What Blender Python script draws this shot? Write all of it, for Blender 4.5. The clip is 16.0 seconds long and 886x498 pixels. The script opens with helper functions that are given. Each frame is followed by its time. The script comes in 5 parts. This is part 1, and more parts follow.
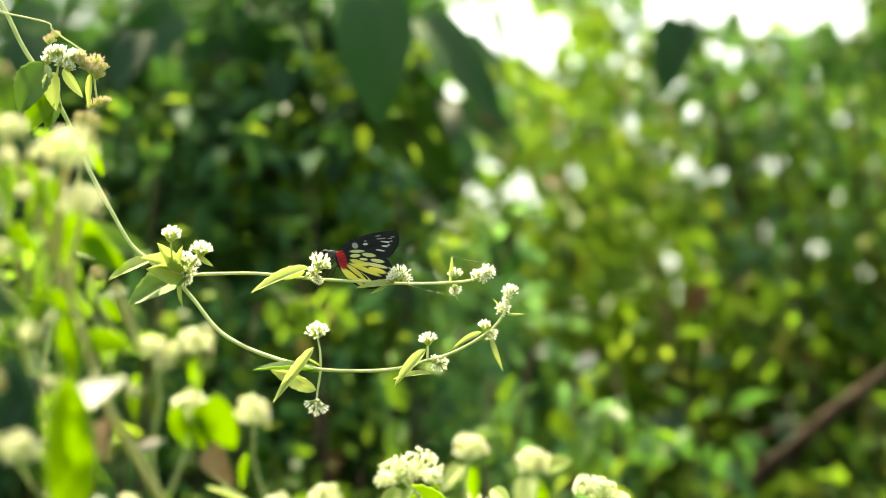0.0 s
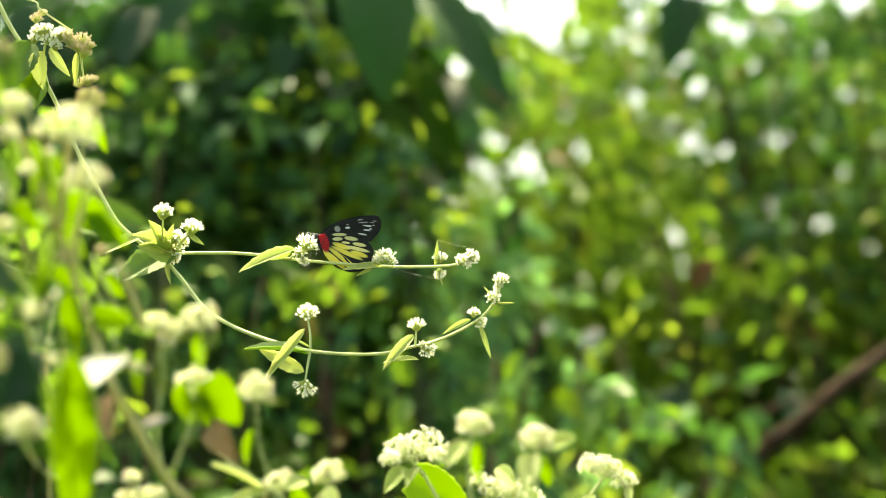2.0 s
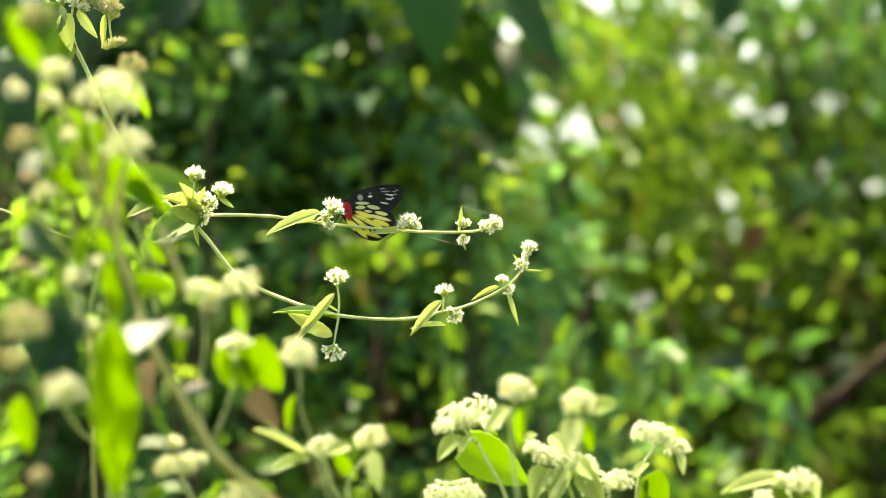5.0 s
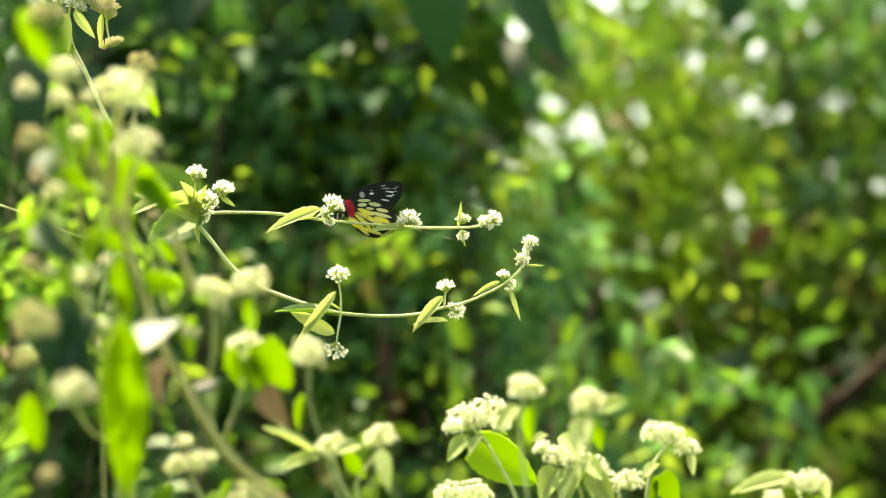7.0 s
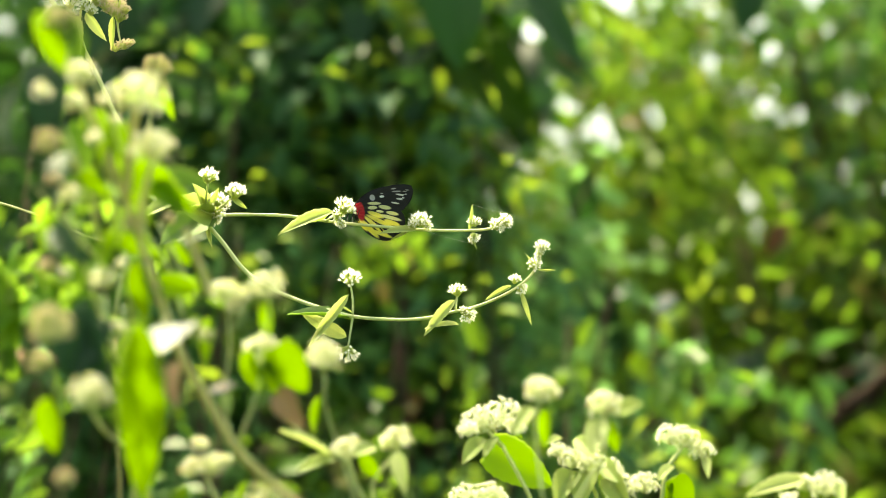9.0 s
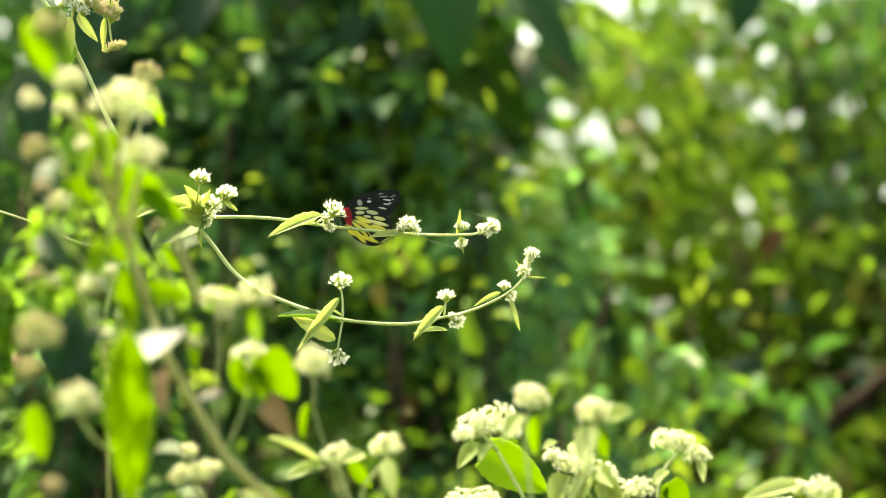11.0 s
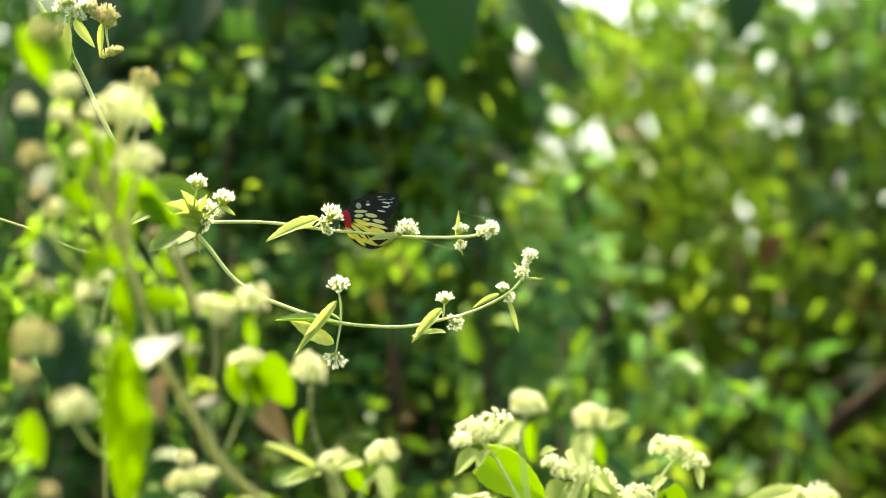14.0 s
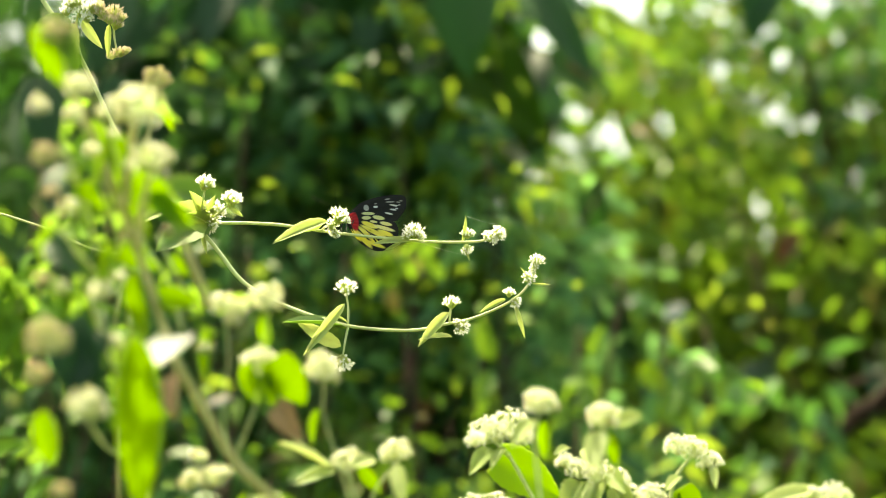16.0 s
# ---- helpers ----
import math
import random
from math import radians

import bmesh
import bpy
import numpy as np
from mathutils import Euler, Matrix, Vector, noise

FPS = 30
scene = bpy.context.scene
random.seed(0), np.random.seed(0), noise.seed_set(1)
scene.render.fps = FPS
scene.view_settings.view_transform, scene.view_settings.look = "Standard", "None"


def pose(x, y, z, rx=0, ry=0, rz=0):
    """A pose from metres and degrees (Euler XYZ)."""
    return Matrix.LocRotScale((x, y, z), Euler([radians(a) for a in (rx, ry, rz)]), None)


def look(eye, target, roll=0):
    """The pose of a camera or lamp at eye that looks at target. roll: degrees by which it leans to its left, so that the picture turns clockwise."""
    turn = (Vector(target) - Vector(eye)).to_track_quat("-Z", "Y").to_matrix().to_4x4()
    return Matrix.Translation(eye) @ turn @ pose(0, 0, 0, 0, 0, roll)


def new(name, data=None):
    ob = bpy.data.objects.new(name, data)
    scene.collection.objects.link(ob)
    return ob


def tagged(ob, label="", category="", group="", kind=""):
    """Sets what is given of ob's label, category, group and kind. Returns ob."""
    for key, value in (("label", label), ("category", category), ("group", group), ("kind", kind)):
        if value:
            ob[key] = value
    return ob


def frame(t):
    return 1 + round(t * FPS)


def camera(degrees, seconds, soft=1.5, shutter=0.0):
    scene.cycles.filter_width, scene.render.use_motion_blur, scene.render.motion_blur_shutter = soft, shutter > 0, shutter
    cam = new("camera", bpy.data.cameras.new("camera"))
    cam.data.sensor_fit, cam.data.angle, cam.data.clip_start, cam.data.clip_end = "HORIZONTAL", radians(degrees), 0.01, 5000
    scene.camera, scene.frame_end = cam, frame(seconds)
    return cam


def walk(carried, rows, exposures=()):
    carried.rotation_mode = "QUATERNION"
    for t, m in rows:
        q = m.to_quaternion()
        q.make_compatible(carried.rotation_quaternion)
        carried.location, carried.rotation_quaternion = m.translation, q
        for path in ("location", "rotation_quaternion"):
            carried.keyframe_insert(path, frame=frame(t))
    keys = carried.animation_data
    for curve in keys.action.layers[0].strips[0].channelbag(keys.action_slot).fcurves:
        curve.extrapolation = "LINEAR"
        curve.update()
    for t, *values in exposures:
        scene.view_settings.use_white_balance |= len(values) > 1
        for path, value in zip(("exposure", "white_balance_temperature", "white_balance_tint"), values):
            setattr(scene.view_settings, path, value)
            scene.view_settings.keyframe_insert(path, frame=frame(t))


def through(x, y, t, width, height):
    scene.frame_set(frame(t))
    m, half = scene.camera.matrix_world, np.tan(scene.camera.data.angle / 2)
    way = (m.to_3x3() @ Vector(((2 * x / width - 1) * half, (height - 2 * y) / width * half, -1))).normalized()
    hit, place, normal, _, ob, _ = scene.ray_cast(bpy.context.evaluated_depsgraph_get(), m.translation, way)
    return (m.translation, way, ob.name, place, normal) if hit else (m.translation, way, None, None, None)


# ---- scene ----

# The sight line lies eight degrees above the level, from a height of 1.3 m.
TILT = 8.0
cam = camera(15.0, 16.0, soft=0.85)
cam.data.dof.use_dof = True
cam.data.dof.focus_distance = 1.9
cam.data.dof.aperture_fstop = 9.0
walk(cam, [
    (0, pose(0, 0, 1.3000, 98.000, 0, 0.000)),
    (0.5, pose(0, 0, 1.3003, 97.865, 0, 0.026)),
    (1, pose(0, 0, 1.3009, 97.794, 0, -0.048)),
    (1.5, pose(0, 0, 1.3016, 97.667, 0, -0.016)),
    (2, pose(0, 0, 1.3023, 97.557, 0, 0.087)),
    (2.5, pose(0, 0, 1.3029, 97.331, 0, 0.208)),
    (3, pose(0, 0, 1.3033, 97.147, 0, 0.404)),
    (3.5, pose(0, 0, 1.3035, 97.003, 0, 0.673)),
    (4, pose(0, 0, 1.3038, 96.939, 0, 0.808)),
    (6.5, pose(0, 0, 1.3045, 96.928, 0, 1.094)),
    (7, pose(0, 0, 1.3047, 96.913, 0, 1.094)),
    (7.5, pose(0, 0, 1.3048, 96.902, 0, 1.139)),
    (8, pose(0, 0, 1.3048, 96.925, 0, 1.331)),
    (10.5, pose(0, 0, 1.3060, 96.955, 0, 1.353)),
    (11, pose(0, 0, 1.3061, 96.993, 0, 1.276)),
    (11.5, pose(0, 0, 1.3064, 97.038, 0, 1.248)),
    (12, pose(0, 0, 1.3067, 97.025, 0, 1.199)),
    (12.5, pose(0, 0, 1.3068, 97.017, 0, 1.238)),
    (13, pose(0, 0, 1.3068, 97.037, 0, 1.235)),
    (13.5, pose(0, 0, 1.3067, 97.047, 0, 1.254)),
    (14, pose(0, 0, 1.3065, 97.094, 0, 1.257)),
    (14.5, pose(0, 0, 1.3064, 97.128, 0, 1.357)),
    (15, pose(0, 0, 1.3064, 97.115, 0, 1.427)),
    (15.5, pose(0, 0, 1.3066, 97.100, 0, 1.514)),
    (16, pose(0, 0, 1.3067, 97.063, 0, 1.520)),
], exposures=((0, 2.16, 8900, -4), (16, 2.16, 8900, -4)))

# ---- light ----
SUN = Vector((-0.22, 0.42, 0.88)).normalized()
world = bpy.data.worlds.new("sky")
scene.world = world
world.use_nodes = True
wn = world.node_tree
sky = wn.nodes.new("ShaderNodeTexSky")
sky.sky_type = "NISHITA"
sky.sun_disc = False
sky.dust_density = 4.5
sky.ozone_density = 0.5
sky.sun_elevation = math.asin(SUN.z)
sky.sun_rotation = math.atan2(SUN.x, SUN.y)
wn.nodes["Background"].inputs[1].default_value = 0.15
wn.links.new(sky.outputs[0], wn.nodes["Background"].inputs[0])
sun = new("sun", bpy.data.lights.new("sun", "SUN"))
sun.data.energy = 5.0
sun.data.angle = radians(0.53)
sun.data.color = (1.0, 0.95, 0.84)
sun.matrix_world = look(SUN * 30, (0, 0, 0))


# ---- materials ----
def material(name):
    m = bpy.data.materials.new(name)
    m.use_nodes = True
    return m, m.node_tree.nodes, m.node_tree.links, m.node_tree.nodes["Principled BSDF"]


def ramp_node(nodes, stops):
    r = nodes.new("ShaderNodeValToRGB")
    e = r.color_ramp.elements
    while len(e) < len(stops):
        e.new(0.5)
    for k, (at, col) in zip(e, stops):
        k.position, k.color = at, (*col, 1)
    return r


def leaf_material(name, stops, glow, through=0.45, rough=0.42, scale=120.0, source="island", gloss=0.25):
    """Leaf: a glossy upper skin, light passing through it in a yellower tone, blotches and a fine cell grain."""
    m, n, l, p = material(name)
    if source == "island":
        rnd = n.new("ShaderNodeNewGeometry").outputs["Random Per Island"]
    else:
        rnd = n.new("ShaderNodeObjectInfo").outputs["Random"]
    tc = n.new("ShaderNodeTexCoord")
    blot = n.new("ShaderNodeTexNoise")
    blot.inputs["Scale"].default_value = scale * 0.3
    blot.inputs["Detail"].default_value = 4
    l.new(tc.outputs["Object"], blot.inputs["Vector"])
    add = n.new("ShaderNodeMath")
    add.operation = "MULTIPLY_ADD"
    add.inputs[1].default_value = 0.3
    l.new(blot.outputs["Fac"], add.inputs[0])
    sub = n.new("ShaderNodeMath")
    sub.operation = "SUBTRACT"
    sub.inputs[1].default_value = 0.15
    l.new(rnd, sub.inputs[0])
    l.new(sub.outputs[0], add.inputs[2])
    r = ramp_node(n, stops)
    l.new(add.outputs[0], r.inputs[0])
    grain = n.new("ShaderNodeTexVoronoi")
    grain.inputs["Scale"].default_value = scale * 6
    l.new(tc.outputs["Object"], grain.inputs["Vector"])
    bump = n.new("ShaderNodeBump")
    bump.inputs["Strength"].default_value = 0.25
    bump.inputs["Distance"].default_value = 0.001
    l.new(grain.outputs["Distance"], bump.inputs["Height"])
    col = r.outputs[0]
    l.new(col, p.inputs["Base Color"])
    l.new(bump.outputs[0], p.inputs["Normal"])
    p.inputs["Roughness"].default_value = rough
    p.inputs["Specular IOR Level"].default_value = gloss
    tr = n.new("ShaderNodeBsdfTranslucent")
    tint = n.new("ShaderNodeMix")
    tint.data_type = "RGBA"
    tint.blend_type = "MIX"
    tint.inputs[0].default_value = 0.6
    tint.inputs[7].default_value = (*glow, 1)
    l.new(col, tint.inputs[6])
    l.new(tint.outputs[2], tr.inputs["Color"])
    mix = n.new("ShaderNodeMixShader")
    mix.inputs[0].default_value = through
    l.new(p.outputs[0], mix.inputs[1])
    l.new(tr.outputs[0], mix.inputs[2])
    l.new(mix.outputs[0], n["Material Output"].inputs["Surface"])
    return m


def plain_material(name, a, b, rough=0.6, scale=80.0, bump_by=0.3, through=0.0, dist=0.0006):
    m, n, l, p = material(name)
    tc = n.new("ShaderNodeTexCoord")
    t = n.new("ShaderNodeTexNoise")
    t.inputs["Scale"].default_value = scale
    t.inputs["Detail"].default_value = 5
    l.new(tc.outputs["Object"], t.inputs["Vector"])
    r = ramp_node(n, ((0.3, a), (0.7, b)))
    l.new(t.outputs["Fac"], r.inputs[0])
    l.new(r.outputs[0], p.inputs["Base Color"])
    p.inputs["Roughness"].default_value = rough
    fine = n.new("ShaderNodeTexNoise")
    fine.inputs["Scale"].default_value = scale * 7
    l.new(tc.outputs["Object"], fine.inputs["Vector"])
    bump = n.new("ShaderNodeBump")
    bump.inputs["Strength"].default_value = bump_by
    bump.inputs["Distance"].default_value = dist
    l.new(fine.outputs["Fac"], bump.inputs["Height"])
    l.new(bump.outputs[0], p.inputs["Normal"])
    if through:
        tr = n.new("ShaderNodeBsdfTranslucent")
        l.new(r.outputs[0], tr.inputs["Color"])
        mix = n.new("ShaderNodeMixShader")
        mix.inputs[0].default_value = through
        l.new(p.outputs[0], mix.inputs[1])
        l.new(tr.outputs[0], mix.inputs[2])
        l.new(mix.outputs[0], n["Material Output"].inputs["Surface"])
    return m


def ground_material():
    """Dark soil under moss and short grass, in patches of a metre and flecks of a few centimetres."""
    m, n, l, p = material("soil")
    tc = n.new("ShaderNodeTexCoord")
    fac = []
    for scale, detail in ((0.7, 6), (22.0, 8)):
        t = n.new("ShaderNodeTexNoise")
        t.inputs["Scale"].default_value = scale
        t.inputs["Detail"].default_value = detail
        t.inputs["Roughness"].default_value = 0.65
        l.new(tc.outputs["Object"], t.inputs["Vector"])
        fac.append(t.outputs["Fac"])
    mix = n.new("ShaderNodeMix")
    mix.inputs[0].default_value = 0.55
    l.new(fac[0], mix.inputs[2])
    l.new(fac[1], mix.inputs[3])
    r = ramp_node(n, ((0.36, (0.022, 0.016, 0.009)), (0.46, (0.04, 0.034, 0.014)), (0.52, (0.03, 0.055, 0.012)), (0.64, (0.06, 0.095, 0.02))))
    l.new(mix.outputs[0], r.inputs[0])
    l.new(r.outputs[0], p.inputs["Base Color"])
    p.inputs["Roughness"].default_value = 0.95
    bump = n.new("ShaderNodeBump")
    bump.inputs["Distance"].default_value = 0.03
    l.new(fac[1], bump.inputs["Height"])
    l.new(bump.outputs[0], p.inputs["Normal"])
    return m


LIME = (0.42, 0.56, 0.05)
young_leaf = leaf_material("young_leaf", ((0.0, (0.28, 0.38, 0.1)), (0.5, (0.38, 0.46, 0.16)), (1.0, (0.48, 0.54, 0.24))), (0.74, 0.8, 0.4), 0.6, 0.45, 300, "object")
vine_leaf = leaf_material("vine_leaf", ((0.0, (0.07, 0.17, 0.02)), (0.5, (0.11, 0.24, 0.025)), (1.0, (0.19, 0.33, 0.04))), (0.52, 0.67, 0.1), 0.64, 0.5, 200, "object", 0.05)
mid_leaf = leaf_material("mid_leaf", ((0.0, (0.07, 0.15, 0.03)), (0.5, (0.12, 0.22, 0.05)), (1.0, (0.2, 0.3, 0.09))), (0.4, 0.56, 0.14), 0.5, 0.45, 300, "object")
broad_leaf = leaf_material("broad_leaf", ((0.0, (0.013, 0.05, 0.014)), (0.6, (0.02, 0.07, 0.018)), (1.0, (0.03, 0.09, 0.02))), (0.08, 0.25, 0.04), 0.35, 0.5, 60, "object", 0.3)
# shade and bluish sky light are put into these leaf greens
shade_tone_leaf = leaf_material("shade_tone_leaf", ((0.0, (0.024, 0.075, 0.034)), (0.6, (0.045, 0.12, 0.045)), (0.9, (0.075, 0.16, 0.042)), (1.0, (0.1, 0.12, 0.03))), (0.12, 0.3, 0.03), 0.3, 0.65, 60, "island", 0.1)
bush_leaf = leaf_material("bush_leaf", ((0.0, (0.028, 0.085, 0.01)), (0.55, (0.06, 0.14, 0.016)), (0.85, (0.1, 0.18, 0.025)), (0.93, (0.2, 0.2, 0.06)), (1.0, (0.2, 0.07, 0.03))), (0.25, 0.43, 0.03), 0.44, 0.45, 60, "island", 0.18)
# paler greens and a lime glow give the sunlit look by colour
sunlit_tone_leaf = leaf_material("sunlit_tone_leaf", ((0.0, (0.07, 0.16, 0.02)), (0.5, (0.11, 0.23, 0.025)), (1.0, (0.19, 0.31, 0.04))), LIME, 0.5, 0.55, 150, "island", 0.12)
# lighter bluish green: fill light for the dark low thicket, put into the colour
fill_teal_leaf = leaf_material("fill_teal_leaf", ((0.0, (0.06, 0.17, 0.07)), (0.6, (0.1, 0.25, 0.09)), (1.0, (0.16, 0.32, 0.09))), (0.28, 0.56, 0.14), 0.58, 0.5, 60, "island", 0.15)
tangle_leaf = leaf_material("tangle_leaf", ((0.0, (0.04, 0.12, 0.015)), (0.6, (0.08, 0.19, 0.02)), (1.0, (0.15, 0.28, 0.03))), (0.26, 0.42, 0.04), 0.44, 0.65, 150, "island", 0.04)
# the raised glow colour paints sun on sprays that stand in shade
sunlit_spray_leaf = leaf_material("sunlit_spray_leaf", ((0.0, (0.05, 0.12, 0.015)), (0.6, (0.08, 0.17, 0.02)), (1.0, (0.13, 0.22, 0.03))), (0.42, 0.58, 0.04), 0.55, 0.65, 150, "island", 0.06)
olive_leaf = leaf_material("olive_leaf", ((0.0, (0.03, 0.085, 0.012)), (0.5, (0.045, 0.11, 0.014)), (1.0, (0.07, 0.14, 0.016))), (0.12, 0.26, 0.02), 0.45, 0.55, 60, "object", 0.15)
# shaded copy of bush_leaf: the same ramp, darkened in its colours
dimmed_bush_leaf = leaf_material("dimmed_bush_leaf", ((0.0, (0.018, 0.055, 0.008)), (0.55, (0.04, 0.1, 0.012)), (0.85, (0.07, 0.14, 0.02)), (0.93, (0.14, 0.13, 0.04)), (1.0, (0.18, 0.06, 0.03))), (0.2, 0.36, 0.02), 0.42, 0.5, 60, "island", 0.1)
dry_leaf = leaf_material("dry_leaf", ((0.0, (0.12, 0.05, 0.025)), (0.5, (0.18, 0.08, 0.035)), (1.0, (0.24, 0.13, 0.07))), (0.26, 0.1, 0.04), 0.25, 0.6, 90, "object")
pale_leaf = leaf_material("pale_leaf", ((0.0, (0.6, 0.56, 0.5)), (0.5, (0.68, 0.64, 0.58)), (1.0, (0.74, 0.71, 0.66))), (0.8, 0.74, 0.66), 0.4, 0.6, 90, "object")
tan_leaf = leaf_material("tan_leaf", ((0.0, (0.3, 0.2, 0.1)), (0.5, (0.4, 0.28, 0.14)), (1.0, (0.48, 0.36, 0.2))), (0.6, 0.4, 0.16), 0.5, 0.6, 90, "object")
# near-black greens: the deep shade of the upper left is in the colour
deep_shade_tone_leaf = leaf_material("deep_shade_tone_leaf", ((0.0, (0.006, 0.03, 0.008)), (0.7, (0.014, 0.06, 0.012)), (1.0, (0.04, 0.11, 0.015))), (0.06, 0.18, 0.02), 0.25, 0.6, 60, "island", 0.3)
litter_leaf = leaf_material("litter_leaf", ((0.0, (0.04, 0.026, 0.014)), (0.5, (0.09, 0.055, 0.028)), (0.85, (0.15, 0.1, 0.05)), (1.0, (0.08, 0.1, 0.03))), (0.2, 0.12, 0.05), 0.2, 0.8, 60, "island", 0.1)
gold_leaf = leaf_material("gold_leaf", ((0.0, (0.28, 0.4, 0.03)), (0.5, (0.34, 0.46, 0.04)), (1.0, (0.4, 0.52, 0.06))), (0.6, 0.78, 0.05), 0.5, 0.5, 90, "object")
stem_skin = plain_material("stem_skin", (0.45, 0.53, 0.2), (0.6, 0.65, 0.33), 0.5, 300, 0.4, 0.2)
old_stem = plain_material("old_stem", (0.38, 0.36, 0.1), (0.54, 0.5, 0.2), 0.7, 120, 0.5, 0.15)
bark = plain_material("bark", (0.022, 0.013, 0.008), (0.06, 0.036, 0.022), 0.85, 25, 0.8, 0.0, 0.006)
petal = plain_material("petal", (0.84, 0.84, 0.72), (0.9, 0.9, 0.84), 0.6, 900, 0.2, 0.65)
floret_green = plain_material("floret_green", (0.42, 0.52, 0.12), (0.62, 0.68, 0.28), 0.6, 700, 0.3, 0.6)
bud_petal = plain_material("bud_petal", (0.7, 0.72, 0.42), (0.87, 0.86, 0.7), 0.65, 600, 0.3, 0.68)
faded_petal = plain_material("faded_petal", (0.55, 0.46, 0.3), (0.74, 0.66, 0.5), 0.75, 700, 0.3, 0.45)
soil = ground_material()
insect_black = plain_material("insect_black", (0.008, 0.008, 0.01), (0.03, 0.028, 0.03), 0.55, 900, 0.5)
for m in (bark, insect_black, soil):
    m.node_tree.nodes["Principled BSDF"].inputs["Specular IOR Level"].default_value = 0.1
insect_grey = plain_material("insect_grey", (0.02, 0.02, 0.022), (0.07, 0.07, 0.075), 0.8, 1500, 0.8)


# ---- building helpers ----
def part(name, bm, mats, parent=None, label="", smooth=True):
    """Links a bmesh as one mesh object, under a thing or a part."""
    me = bpy.data.meshes.new(name)
    bm.to_mesh(me)
    bm.free()
    for m in mats if isinstance(mats, (list, tuple)) else (mats,):
        me.materials.append(m)
    if smooth:
        me.polygons.foreach_set("use_smooth", [True] * len(me.polygons))
    ob = new(name, me)
    ob.parent = parent
    return tagged(ob, label)


def piece(name, mesh, m, parent):
    ob = new(name, mesh)
    ob.parent = parent
    ob.matrix_basis = m
    return ob


def thing(name, m, label, category, group="", kind=""):
    ob = new(name)
    ob.empty_display_size = 0.02
    ob.matrix_world = m
    return tagged(ob, label, category, group, kind)


def glide(points, steps=6):
    """A smooth line through the points."""
    p = [Vector(a) for a in points]
    p = [2 * p[0] - p[1]] + p + [2 * p[-1] - p[-2]]
    out = []
    for i in range(1, len(p) - 2):
        a, b, c, d = p[i - 1:i + 3]
        for k in range(steps):
            t = k / steps
            out.append(0.5 * (2 * b + (c - a) * t + (2 * a - 5 * b + 4 * c - d) * t * t + (3 * b - a - 3 * c + d) * t ** 3))
    return out + [p[-2]]


def tube(bm, points, r0, r1, sides=7, wobble=0.0, steps=6):
    line = glide(points, steps) if len(points) > 2 else [Vector(q) for q in points]
    rings = []
    side = Vector((0.31, 0.17, 0.93))
    for i, q in enumerate(line):
        along = (line[min(i + 1, len(line) - 1)] - line[max(i - 1, 0)]).normalized()
        u = along.cross(side)
        if u.length < 0.05:
            u = along.cross(Vector((1, 0, 0)))
        u.normalize()
        v = along.cross(u)
        f = i / (len(line) - 1)
        r = (r0 + (r1 - r0) * f) * (1 + wobble * random.uniform(-1, 1))
        rings.append([bm.verts.new(q + r * (math.cos(2 * math.pi * k / sides) * u + math.sin(2 * math.pi * k / sides) * v)) for k in range(sides)])
    for a, b in zip(rings, rings[1:]):
        for k in range(sides):
            bm.faces.new((a[k], a[(k + 1) % sides], b[(k + 1) % sides], b[k]))
    bm.faces.new(rings[0][::-1])
    bm.faces.new(rings[-1])
    return bm


def leaf_mesh(name, mats, width=0.4, heart=0.0, fold=0.25, curl=0.15, teeth=0.0, rows=12, wave=0.0):
    """A leaf one unit long from its stalk along x, folded along the midrib and thick by a few hundredths."""
    bm = bmesh.new()
    grid = []
    for top in (1, 0):
        g = []
        for i in range(rows + 1):
            t = i / rows
            w = width * 0.5 * (math.sin(math.pi * t ** 0.75) ** 0.8) if heart == 0 else width * 0.5 * (math.sin(math.pi * min(1, (t + heart) / (1 + heart)) ** 0.7) ** 0.75)
            if t >= 0.999:
                w = 0.002
            if teeth and i % 2:
                w *= 1 - teeth
            row = []
            for j in range(-3, 4):
                s = j / 3
                y = w * s
                z = fold * abs(y) - curl * t * t + wave * math.sin(t * 9 + s * 2) * abs(s)
                x = t - heart * 0.6 * abs(s) * max(0, 0.35 - t)
                z -= 0.012 * (1 - abs(s)) ** 3 + 0.004 * math.cos(t * 30 - abs(s) * 6)
                row.append(bm.verts.new((x, y, z + (0.006 if top else 0))))
            g.append(row)
        grid.append(g)
        for a, b in zip(g, g[1:]):
            for k in range(6):
                q = (a[k], b[k], b[k + 1], a[k + 1])
                bm.faces.new(q if not top else q[::-1])
    me = bpy.data.meshes.new(name)
    bmesh.ops.recalc_face_normals(bm, faces=bm.faces)
    bm.to_mesh(me)
    bm.free()
    me.materials.append(mats)
    me.polygons.foreach_set("use_smooth", [True] * len(me.polygons))
    return me


def blade(a, b, size=None, roll=0.0):
    """The pose of a unit leaf from a to b, its face turned by roll degrees about its midrib."""
    a, b = Vector(a), Vector(b)
    x = (b - a)
    n = x.length
    x.normalize()
    y = Vector((0, -1, 0.25)).cross(x)
    if y.length < 0.05:
        y = Vector((1, 0, 0.2)).cross(x)
    y.normalize()
    z = x.cross(y)
    m = Matrix((x, y, z)).transposed().to_4x4()
    return Matrix.Translation(a) @ m @ pose(0, 0, 0, roll) @ Matrix.Scale(n if size is None else size, 4)


